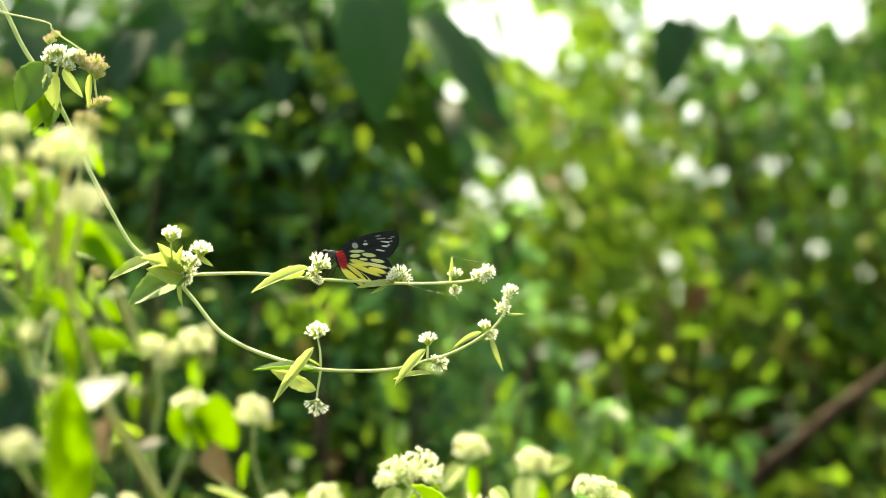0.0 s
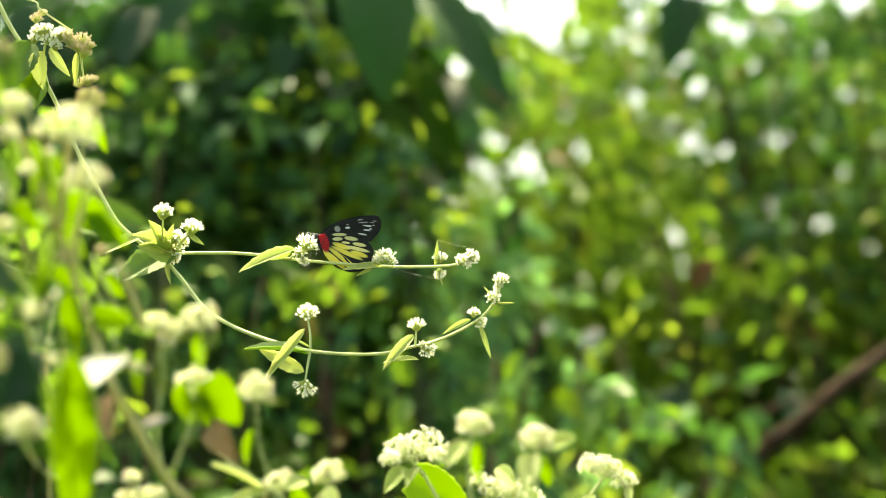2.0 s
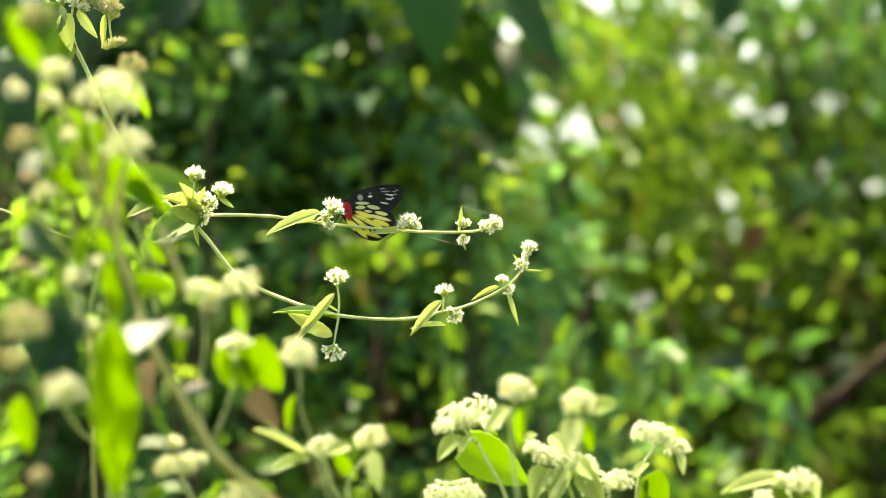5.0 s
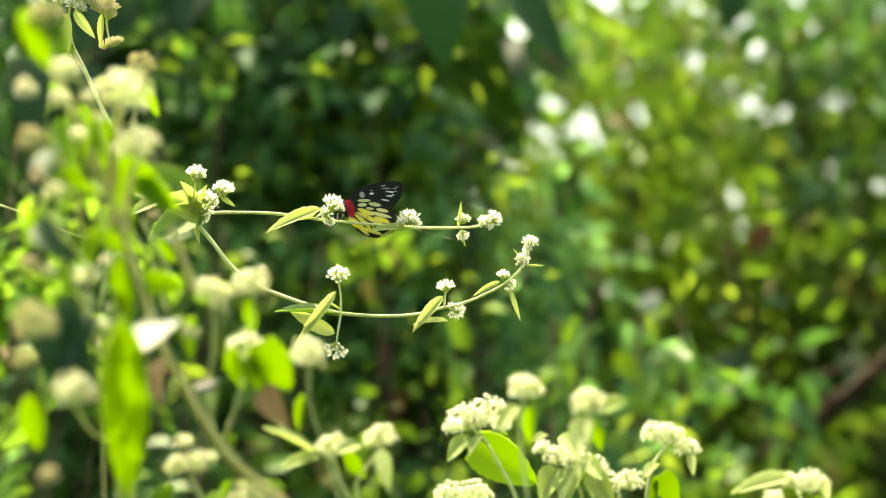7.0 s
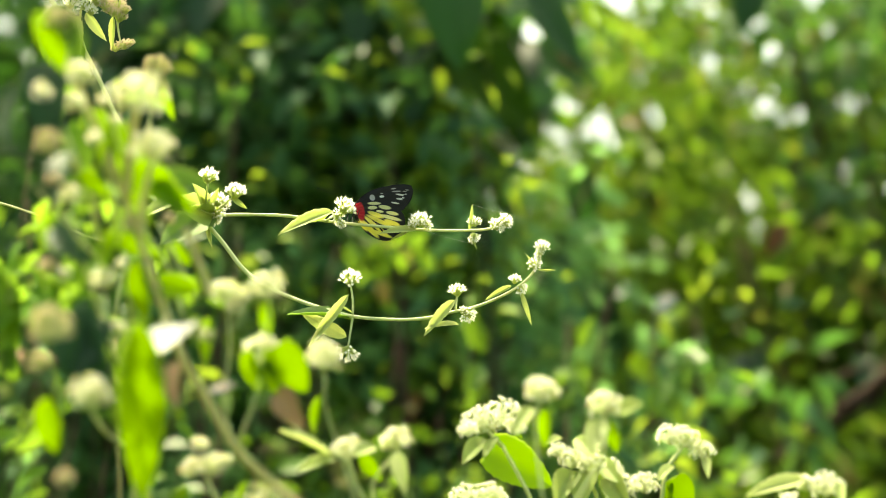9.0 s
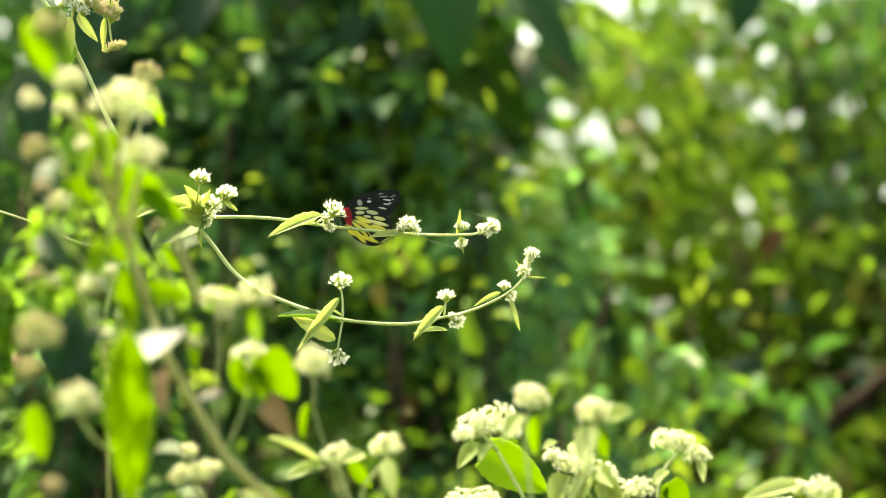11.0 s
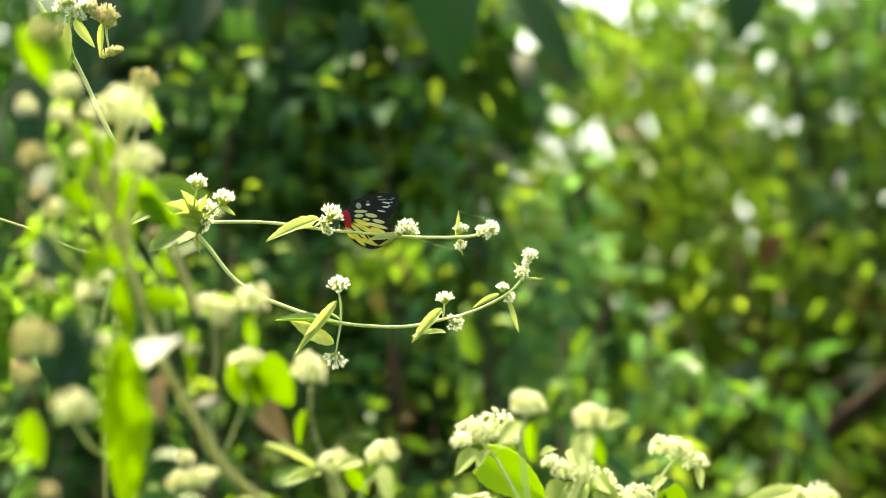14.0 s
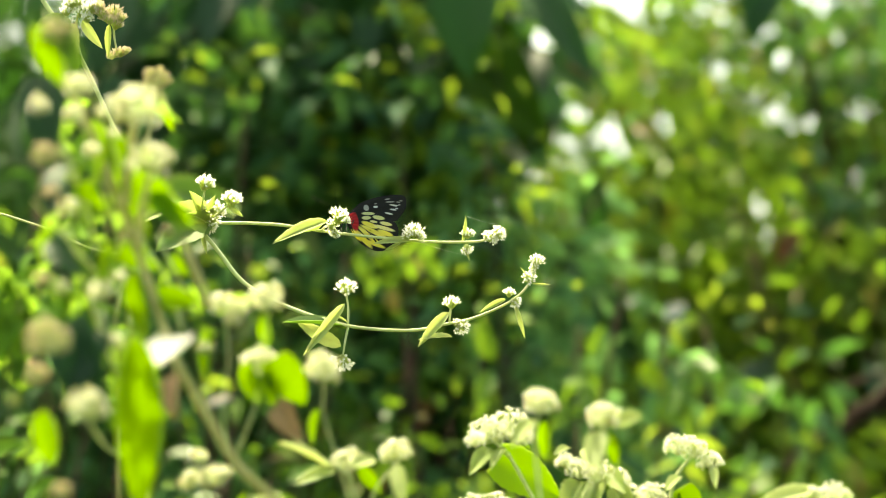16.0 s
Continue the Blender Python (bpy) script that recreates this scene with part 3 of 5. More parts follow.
shrub("shade_tree", (0.95, 7.1, 0), [(-0.5 + 0.5 * i, 5.6 + 0.6 * k, 3.0 + 0.4 * k) for i in range(5) for k in range(4)], "dark-trunked tree with an unseen crown added for shade", "tree",
      shade_tone_leaf, 42, 24, 20, 0.22, 0.1, 0.045, group="shade trees", first=0.5, fork=(1.02, 7.2, 3.1))

# ---- broad-leaved climber ----
climber = thing("climber", Matrix.Translation((-1.1, 3.3, 0)), "climber with large dark green drooping leaves", "climbing plant")
CB = Vector((-1.1, 3.3, 0))
bm = bmesh.new()
tube(bm, [(0, 0, -0.02), (0.03, 0.02, 0.9), tuple(at(-0.8473, 3.400, 0.3374) - CB), tuple(at(-0.1020, 3.300, 0.3109) - CB), tuple(at(0.0193, 3.200, 0.2961) - CB), tuple(at(0.2696, 3.600, 0.3210) - CB)], 0.008, 0.004)
part("stem", bm, bark, climber)
for a, b, w, roll in ((at(-0.0781, 3.750, 0.2840), at(-0.0721, 3.700, 0.1460), 0.95, 6),
                      (at(-0.0233, 3.850, 0.2625), at(0.0686, 3.750, 0.1599), 0.50, -8),
                      (at(-0.3224, 4.050, 0.2863), at(-0.4006, 3.950, 0.2129), 0.70, -40),
                      (at(-0.3542, 3.950, 0.2527), at(-0.3825, 3.900, 0.1906), 0.90, 10),
                      (at(-0.4863, 4.000, 0.2559), at(-0.5134, 3.950, 0.1599), 0.90, 10),
                      (at(0.3782, 5.350, 0.3647), at(0.3453, 5.300, 0.2519), 0.90, 0),
                      (at(0.0086, 4.650, -0.1007), at(0.1230, 4.550, -0.2094), 1.20, 25),
                      (at(-0.0628, 4.450, -0.0889), at(-0.0927, 4.450, -0.0291), 1.20, 10),
                      (at(-0.3155, 4.650, 0.0086), at(-0.2842, 4.650, -0.0773), 1.00, 40),
                      (at(-0.4170, 4.650, 0.1101), at(-0.3857, 4.650, 0.0242), 1.00, 30),
                      (at(-0.2689, 4.400, 0.1781), at(-0.2878, 4.350, 0.1030), 1.00, 15),
                      (at(-0.1064, 4.400, -0.1544), at(-0.0431, 4.350, -0.1161), 1.00, 0),
                      (at(-0.1352, 4.150, -0.2432), at(-0.2119, 4.150, -0.2850), 1.00, 50),
                      (at(-0.2412, 4.300, 0.2318), at(-0.2526, 4.250, 0.3076), 0.90, 20),
                      (at(0.3258, 4.900, -0.2378), at(0.3388, 4.850, -0.2924), 1.10, 10),
                      (at(0.4986, 4.900, -0.2460), at(0.5017, 4.850, -0.2924), 0.90, -10)):
    leaf(a - CB, b - CB, climber, LEAF_BROAD, roll, w)
for a, b, w, roll in ((at(-0.0679, 4.300, 0.1921), at(0.0043, 4.250, 0.0792), 1.10, 25),
                      (at(-0.1052, 4.350, 0.1980), at(-0.0931, 4.300, 0.0874), 0.90, -25),
                      (at(-0.0288, 4.400, 0.1670), at(0.0202, 4.300, 0.0657), 0.90, -20),
                      (at(-0.0484, 4.500, 0.2350), at(-0.0105, 4.450, 0.1353), 0.90, 30),
                      (at(-0.1360, 4.400, 0.1559), at(-0.1052, 4.350, 0.0519), 0.80, 20)):
    leaf(a - CB, b - CB, climber, LEAF_OLIVE, roll, w)

# single leaves that catch the eye among the bushes
for name_label, mesh, a, b in (("soft grey-green leaf behind the vine", LEAF_MID, at(-0.3680, 3.300, 0.0089), at(-0.2942, 3.250, 0.0049)),
                               ("bright yellow-green leaf lit by the sun", LEAF_GOLD, at(0.1315, 4.100, -0.2024), at(0.1680, 4.100, -0.2368)),
                               ("pale withered pinkish leaf", LEAF_PALE, at(0.1808, 4.600, -0.1630), at(0.2101, 4.600, -0.1429)),
                               ("small pale withered leaf in shade", LEAF_PALE, at(-0.0436, 4.400, -0.1840), at(-0.0236, 4.400, -0.2002)),
                               ("dry red-brown leaf among bushes", LEAF_DRY, at(0.0499, 4.500, 0.1897), at(0.1028, 4.500, 0.1708)),
                               ("dry red-brown leaf among bushes", LEAF_DRY, at(0.4139, 5.200, -0.0515), at(0.3825, 5.200, -0.0969)),
                               ("small lime leaf curled on its stalk", LEAF_GOLD, at(-0.0818, 4.200, 0.0748), at(-0.0395, 4.200, 0.0938)),
                               ("dry red-brown leaf among bushes", LEAF_DRY, at(0.3913, 5.000, -0.0495), at(0.3619, 5.000, -0.0999)),
                               ("dry red-brown leaf among bushes", LEAF_DRY, at(0.0510, 4.600, 0.1900), at(0.0935, 4.600, 0.1668)),
                               ("long pale withered leaf in shade", LEAF_PALE, at(-0.0473, 4.400, 0.0709), at(0.0118, 4.400, 0.0414))):
    ob = new("single_leaf", mesh)
    ob.matrix_world = blade(a, b)
    tagged(ob, name_label, "leaf", "single leaves")

BB = at(0.3599, 4.700, -0.3859)
branch = thing("dead_branch", Matrix.Translation(BB), "dark brown bare dead branch leaning among bushes", "branch")
for line, r0, r1 in (((at(0.3599, 4.700, -0.3859), at(0.4072, 4.700, -0.3370), at(0.4507, 4.700, -0.3086), at(0.5020, 4.700, -0.2660), at(0.5477, 4.700, -0.2265), at(0.5913, 4.720, -0.1974), at(0.6589, 4.750, -0.1508)), 0.014, 0.010), ((at(0.4546, 4.700, -0.3054), at(0.4134, 4.680, -0.2821), at(0.4586, 4.660, -0.2512), at(0.5133, 4.660, -0.2379)), 0.006, 0.004)):
    bm = bmesh.new()
    tube(bm, [q - BB for q in line], r0, r1, 9, 0.25)
    part("limb", bm, bark, branch)
# slender dark trunks that show between the leaves
for line in ((at(0.5652, 6.000, 0.2932), at(0.5400, 6.000, 0.2126), at(0.5501, 6.000, 0.1118), at(0.5300, 6.000, -0.1199)), (at(0.2278, 5.700, -0.0134), at(0.2087, 5.700, -0.0660), at(0.1991, 5.700, -0.1522), at(0.1924, 5.700, -0.3053))):
    foot = Vector((line[-1].x, line[-1].y, 0))
    sapling = thing("sapling", Matrix.Translation(foot), "slender dark sapling trunk among bushes", "tree", "saplings")
    bm = bmesh.new()
    tube(bm, [q - foot for q in line] + [Vector((0, 0, -0.03))], 0.011, 0.02, 9, 0.3)
    part("trunk", bm, bark, sapling)
# ---- the vine on which the butterfly sits ----
NODE = VIEW @ pose(-0.1401, 1.9, -0.0147)
vine = thing("flowering_vine", NODE, "pale green twining vine with white flower heads", "vine")
bm = bmesh.new()
tube(bm, [(-0.0032, 0.0000, -0.0016), (-0.0152, 0.0020, 0.0009), (-0.0269, 0.0050, 0.0086), (-0.0374, 0.0080, 0.0182), (-0.0483, 0.0140, 0.0359), (-0.0611, 0.0200, 0.0585), (-0.0731, 0.0260, 0.0845), (-0.0867, 0.0320, 0.1091), (-0.1012, 0.0360, 0.1304), (-0.1219, 0.0400, 0.1681), (-0.1690, 0.0500, 0.2246), (-0.2562, 0.0600, 0.2191), (-0.3286, 0.0600, -0.1364), (-0.3352, 0.0600, -0.8276), (-0.3286, 0.0600, -1.6175)], 0.00105, 0.0015, 8, 0.04)
part("main_stem", bm, stem_skin, vine)
bm = bmesh.new()
tube(bm, [(-0.0086, 0.0000, -0.0032), (-0.0016, 0.0000, 0.0000), (0.0300, 0.0050, 0.0009), (0.0491, 0.0080, -0.0004), (0.0682, 0.0100, -0.0023), (0.0939, 0.0110, -0.0039), (0.1195, 0.0110, -0.0049), (0.1388, 0.0100, -0.0046), (0.1548, 0.0100, -0.0033), (0.1619, 0.0100, 0.0002)], 0.001, 0.00075, 8, 0.04)
upper = part("upper_shoot", bm, stem_skin, vine)
bm = bmesh.new()
tube(bm, [(-0.0093, 0.0000, -0.0038), (0.0004, -0.0060, -0.0146), (0.0137, -0.0140, -0.0303), (0.0284, -0.0220, -0.0393), (0.0446, -0.0300, -0.0453), (0.0574, -0.0360, -0.0486), (0.0732, -0.0400, -0.0519), (0.0950, -0.0370, -0.0529), (0.1137, -0.0330, -0.0518), (0.1294, -0.0320, -0.0477), (0.1451, -0.0350, -0.0429), (0.1607, -0.0400, -0.0344), (0.1700, -0.0420, -0.0265), (0.1753, -0.0420, -0.0178), (0.1772, -0.0420, -0.0100)], 0.0012, 0.0007, 8, 0.04)
lower = part("lower_shoot", bm, stem_skin, vine)


def stalk(parent, points, r=0.0007):
    bm = bmesh.new()
    tube(bm, points, r, r * 0.8, 6, 0.05, 4)
    return part("stalk", bm, stem_skin, parent)


# metres per pixel at the vine's distance; flower sizes fit the camera's view
VINE_PX = 0.000319
# flower tuft at the fork
for p, r, d in (((-0.0113, -0.0260, 0.0229), 21, (0, 0, 1)), ((0.0049, -0.0200, 0.0147), 21, (0.3, 0, 1)), ((-0.0047, -0.0140, 0.0093), 20, (0, -0.3, 0.6)), ((-0.0032, -0.0080, 0.0023), 18, (0.4, -0.4, 0)), ((-0.0046, -0.0060, -0.0028), 14, (0.3, -0.2, -1)), ((0.0007, -0.0100, 0.0077), 13, (0.6, -0.3, 0.4))):
    flower(p, r * VINE_PX, upper, d)
stalk(upper, [(-0.0078, -0.0020, -0.0016), (-0.0113, -0.0180, 0.0087), (-0.0113, -0.0260, 0.0197)])
stalk(upper, [(-0.0072, -0.0020, -0.0009), (-0.0006, -0.0140, 0.0064), (0.0043, -0.0200, 0.0122)])
stalk(upper, [(-0.0091, -0.0020, -0.0041), (-0.0066, -0.0100, 0.0039), (-0.0047, -0.0140, 0.0080)])
leaf((-0.0229, -0.0040, 0.0093), (-0.0481, -0.0140, -0.0002), upper, LEAF_LONG, 40, 1.3)
leaf((-0.0045, -0.0040, 0.0010), (-0.0359, -0.0220, -0.0128), upper, LEAF_MID, 28, 1.3)
leaf((-0.0059, -0.0060, 0.0004), (-0.0246, -0.0220, 0.0118), upper, LEAF_FOLD, 30, 1.0)
leaf((-0.0067, -0.0080, 0.0001), (-0.0223, -0.0260, 0.0030), upper, LEAF_FOLD, -20, 1.1)
leaf((-0.0110, -0.0100, 0.0055), (-0.0171, -0.0240, 0.0166), upper, LEAF_FOLD, 10, 0.9)
leaf((-0.0083, -0.0040, -0.0041), (-0.0070, -0.0120, -0.0170), upper, LEAF_LONG, 30, 0.7)
leaf((0.0030, -0.0190, 0.0112), (0.0114, -0.0220, 0.0049), upper, LEAF_LONG, 20, 1.0)
leaf((-0.0089, -0.0200, 0.0071), (-0.0053, -0.0260, 0.0159), upper, LEAF_LONG, 10, 1.0)
# along the upper shoot
leaf((0.0645, 0.0060, 0.0041), (0.0319, -0.0060, -0.0066), upper, LEAF_LONG, 35, 0.79)
leaf((0.0619, 0.0080, 0.0022), (0.0430, 0.0020, -0.0032), upper, LEAF_LONG, -60, 0.72)
flower((0.0710, 0.0030, 0.0073), 22 * VINE_PX, upper, (0.3, -0.2, 1))
flower((0.0671, 0.0060, 0.0016), 15 * VINE_PX, upper, (-0.3, -0.4, 0.3))
flower((0.0693, 0.0070, -0.0026), 12 * VINE_PX, upper, (0, -0.3, -1))
stalk(upper, [(0.0612, 0.0090, -0.0017), (0.0651, 0.0070, 0.0022), (0.0684, 0.0050, 0.0044)])
flower((0.1151, 0.0070, 0.0012), 20 * VINE_PX, upper, (0, -0.2, 1))
flower((0.1113, 0.0060, -0.0016), 13 * VINE_PX, upper, (-0.5, -0.3, 0.6))
flower((0.1189, 0.0070, -0.0017), 13 * VINE_PX, upper, (0.5, -0.3, 0.6))
leaf((0.1131, 0.0090, -0.0049), (0.0916, 0.0000, -0.0057), upper, LEAF_LONG, 25, 0.72)
leaf((0.1083, 0.0090, -0.0062), (0.0988, 0.0060, -0.0106), upper, LEAF_LONG, 0, 0.65)
flower((0.1471, 0.0080, 0.0009), 14 * VINE_PX, upper, (0, -0.2, 1))
flower((0.1471, 0.0080, -0.0081), 14 * VINE_PX, upper, (0, -0.2, -1))
leaf((0.1442, 0.0090, -0.0042), (0.1455, 0.0060, 0.0108), upper, LEAF_LONG, 10, 0.58)
leaf((0.1452, 0.0090, -0.0058), (0.1487, 0.0060, -0.0148), upper, LEAF_LONG, 10, 0.58)
flower((0.1657, 0.0090, 0.0022), 16 * VINE_PX, upper, (0.6, -0.2, 0.6))
flower((0.1599, 0.0080, -0.0004), 15 * VINE_PX, upper, (0, -0.4, 0.6))
flower((0.1631, 0.0090, -0.0017), 11 * VINE_PX, upper, (0.3, -0.4, -0.4))
# fine silk threads strung from the shoot
for a, b in (((0.1455, 0.0060, 0.0108), (0.1640, 0.0060, 0.0070)), ((0.1180, 0.0090, -0.0050), (0.1480, 0.0080, -0.0120))):
    bm = bmesh.new()
    tube(bm, [a, ((a[0] + b[0]) / 2, a[1], (a[2] + b[2]) / 2 - 0.0006), b], 0.00003, 0.00003, 5, 0, 5)
    part("silk_thread", bm, petal, upper, "fine white silk thread")
# along the lower shoot
stalk(lower, [(0.0726, -0.0400, -0.0522), (0.0723, -0.0390, -0.0428), (0.0707, -0.0380, -0.0344)])
stalk(lower, [(0.0726, -0.0400, -0.0522), (0.0714, -0.0420, -0.0599), (0.0703, -0.0440, -0.0679)])
flower((0.0703, -0.0380, -0.0307), 21 * VINE_PX, lower, (0, -0.1, 1))
flower((0.0703, -0.0440, -0.0720), 21 * VINE_PX, lower, (0, -0.3, -1))
leaf((0.0690, -0.0460, -0.0394), (0.0465, -0.0560, -0.0685), lower, LEAF_LONG, 5, 0.52)
leaf((0.0720, -0.0380, -0.0535), (0.0365, -0.0440, -0.0470), lower, LEAF_MID, 62, 0.70)
leaf((0.0700, -0.0370, -0.0635), (0.0430, -0.0400, -0.0510), lower, LEAF_LONG, -25, 1.0)
leaf((0.0723, -0.0400, -0.0500), (0.0621, -0.0360, -0.0445), lower, LEAF_LONG, 10, 0.43)
stalk(lower, [(0.1313, -0.0320, -0.0477), (0.1316, -0.0320, -0.0415), (0.1316, -0.0320, -0.0371)])
flower((0.1316, -0.0320, -0.0352), 17 * VINE_PX, lower, (0, -0.1, 1))
flower((0.1385, -0.0340, -0.0486), 17 * VINE_PX, lower, (0.7, -0.4, -0.3))
flower((0.1357, -0.0330, -0.0465), 11 * VINE_PX, lower, (0.3, -0.4, 0.6))
leaf((0.1307, -0.0320, -0.0408), (0.1126, -0.0420, -0.0596), lower, LEAF_LONG, 20, 0.79)
leaf((0.1335, -0.0330, -0.0546), (0.1132, -0.0420, -0.0549), lower, LEAF_LONG, 45, 0.72)
flower((0.1629, -0.0400, -0.0272), 13 * VINE_PX, lower, (0, -0.2, 1))
flower((0.1669, -0.0410, -0.0325), 14 * VINE_PX, lower, (0.6, -0.3, -0.5))
leaf((0.1613, -0.0400, -0.0312), (0.1457, -0.0460, -0.0386), lower, LEAF_LONG, 20, 0.65)
leaf((0.1663, -0.0410, -0.0337), (0.1728, -0.0460, -0.0523), lower, LEAF_LONG, 10, 0.50)
flower((0.1731, -0.0420, -0.0184), 15 * VINE_PX, lower, (0.2, -0.4, 0.3))
flower((0.1772, -0.0420, -0.0081), 15 * VINE_PX, lower, (0.1, -0.1, 1))
flower((0.1756, -0.0420, -0.0125), 10 * VINE_PX, lower, (-0.6, -0.3, 0.3))
leaf((0.1725, -0.0420, -0.0187), (0.1678, -0.0440, -0.0124), lower, LEAF_LONG, 10, 0.50)
leaf((0.1750, -0.0420, -0.0212), (0.1849, -0.0460, -0.0214), lower, LEAF_LONG, 30, 0.50)
# the faded tuft higher on the stem
tuft = stalk(vine, [(-0.0788, 0.0280, 0.0959), (-0.0809, 0.0240, 0.1087), (-0.0792, 0.0200, 0.1214)], 0.0009)
for p, r, f in (((-0.0821, 0.0200, 0.1272), 19, False), ((-0.0761, 0.0160, 0.1218), 18, False), ((-0.0699, 0.0180, 0.1245), 20, False), ((-0.0639, 0.0160, 0.1205), 18, True), ((-0.0579, 0.0200, 0.1220), 18, True), ((-0.0570, 0.0180, 0.1148), 16, True), ((-0.0553, 0.0200, 0.0988), 15, True), ((-0.0602, 0.0200, 0.0969), 12, True), ((-0.0851, 0.0180, 0.1229), 15, False), ((-0.0784, 0.0160, 0.1283), 15, False), ((-0.0727, 0.0140, 0.1185), 14, False), ((-0.0665, 0.0160, 0.1250), 15, True), ((-0.0605, 0.0140, 0.1172), 14, True), ((-0.0538, 0.0180, 0.1187), 13, True), ((-0.0521, 0.0200, 0.0995), 11, True), ((-0.0848, 0.0240, 0.1345), 14, True), ((-0.0812, 0.0260, 0.1379), 10, True)):
    flower(p, r * VINE_PX, tuft, (0.2, -0.2, 1), f)
for a, b, me, roll, w in (((-0.0764, 0.0180, 0.1174), (-0.0652, 0.0100, 0.1010), LEAF_LONG, 20, 1.0), ((-0.0830, 0.0200, 0.1156), (-0.0808, 0.0120, 0.0946), LEAF_FOLD, 10, 1.0), ((-0.0880, 0.0240, 0.1216), (-0.1011, 0.0100, 0.0936), LEAF_MID, 10, 1.6),
                       ((-0.0859, 0.0220, 0.1054), (-0.0957, 0.0080, 0.0823), LEAF_GREEN, 0, 1.5), ((-0.0807, 0.0220, 0.0989), (-0.0849, 0.0080, 0.0836), LEAF_GREEN, 10, 1.3), ((-0.0611, 0.0200, 0.1149), (-0.0623, 0.0160, 0.0954), LEAF_LONG, 10, 0.7)):
    leaf(a, b, tuft, me, roll, w)
stalk(tuft, [(-0.0585, 0.0200, 0.1188), (-0.0585, 0.0200, 0.1085), (-0.0573, 0.0200, 0.1001)])
stalk(tuft, [(-0.0643, 0.0200, 0.1272), (-0.0823, 0.0220, 0.1393), (-0.0848, 0.0240, 0.1436), (-0.0973, 0.0260, 0.1470), (-0.1138, 0.0280, 0.1510), (-0.1335, 0.0300, 0.1608)], 0.0006)

# ---- butterfly ----
PX = 0.108e-3


def wing_mat():
    m, n, l, p = material("wing_scales")
    a = n.new("ShaderNodeAttribute")
    a.attribute_name = "pattern"
    tc = n.new("ShaderNodeTexCoord")
    t = n.new("ShaderNodeTexNoise")
    t.inputs["Scale"].default_value = 2500
    l.new(tc.outputs["Object"], t.inputs["Vector"])
    mul = n.new("ShaderNodeMix")
    mul.data_type, mul.blend_type = "RGBA", "OVERLAY"
    mul.inputs[0].default_value = 0.35
    l.new(a.outputs["Color"], mul.inputs[6])
    l.new(t.outputs["Fac"], mul.inputs[7])
    l.new(mul.outputs[2], p.inputs["Base Color"])
    p.inputs["Roughness"].default_value = 0.7
    tr = n.new("ShaderNodeBsdfTranslucent")
    l.new(mul.outputs[2], tr.inputs["Color"])
    mix = n.new("ShaderNodeMixShader")
    mix.inputs[0].default_value = 0.5
    l.new(p.outputs[0], mix.inputs[1])
    l.new(tr.outputs[0], mix.inputs[2])
    l.new(mix.outputs[0], n["Material Output"].inputs["Surface"])
    return m


wing_scales = wing_mat()
BLACK, RED = np.array((0.012, 0.012, 0.015)), np.array((0.5, 0.014, 0.03))
YELLOW, CREAM, WHITE, GREY = np.array((0.8, 0.76, 0.2)), np.array((0.78, 0.77, 0.45)), np.array((0.74, 0.75, 0.76)), np.array((0.34, 0.35, 0.36))
# patches between the veins: along, up, half length, half width, slant in degrees, colour
HIND = ((103, 4, 33, 9, -2, CREAM), (93, -20, 23, 11, 0, CREAM), (160, -20, 31, 12, -12, CREAM), (133, -42, 19, 7, -10, CREAM), (112, -60, 44, 14, -22, YELLOW), (200, -55, 31, 11, -14, CREAM),
        (190, -79, 56, 11, -17, CREAM), (197, -108, 42, 14, -22, YELLOW), (137, -100, 78, 13, -28, YELLOW), (112, -124, 80, 14, -42, YELLOW), (78, -138, 66, 15, -48, YELLOW), (44, -112, 40, 14, -60, YELLOW), (140, -168, 58, 11, -22, YELLOW))
REDS = ((28, -38, 20, 58, 10, RED), (14, -6, 14, 20, 0, RED))
FORE = ((95, 34, 15, 22, 24, WHITE * 0.6), (146, 38, 13, 8, 0, WHITE), (146, 55, 8, 4, 0, GREY), (210, 79, 15, 5, 5, GREY), (225, 63, 26, 5, 0, GREY), (250, 42, 32, 6, -12, WHITE), (245, 19, 24, 6, -8, WHITE), (217, -2, 24, 6, -14, WHITE), (275, 60, 20, 4, -6, GREY))
FORE_EDGE = ((0, 0), (60, 54), (130, 80), (200, 92), (270, 93), (303, 83), (313, 52), (302, 12), (276, -24), (245, -48), (150, -42), (50, -22))
HIND_EDGE = ((0, 4), (60, 20), (130, 12), (190, -14), (245, -50), (266, -92), (260, -140), (232, -186), (184, -208), (130, -202), (70, -168), (30, -112), (4, -70), (-4, -30))


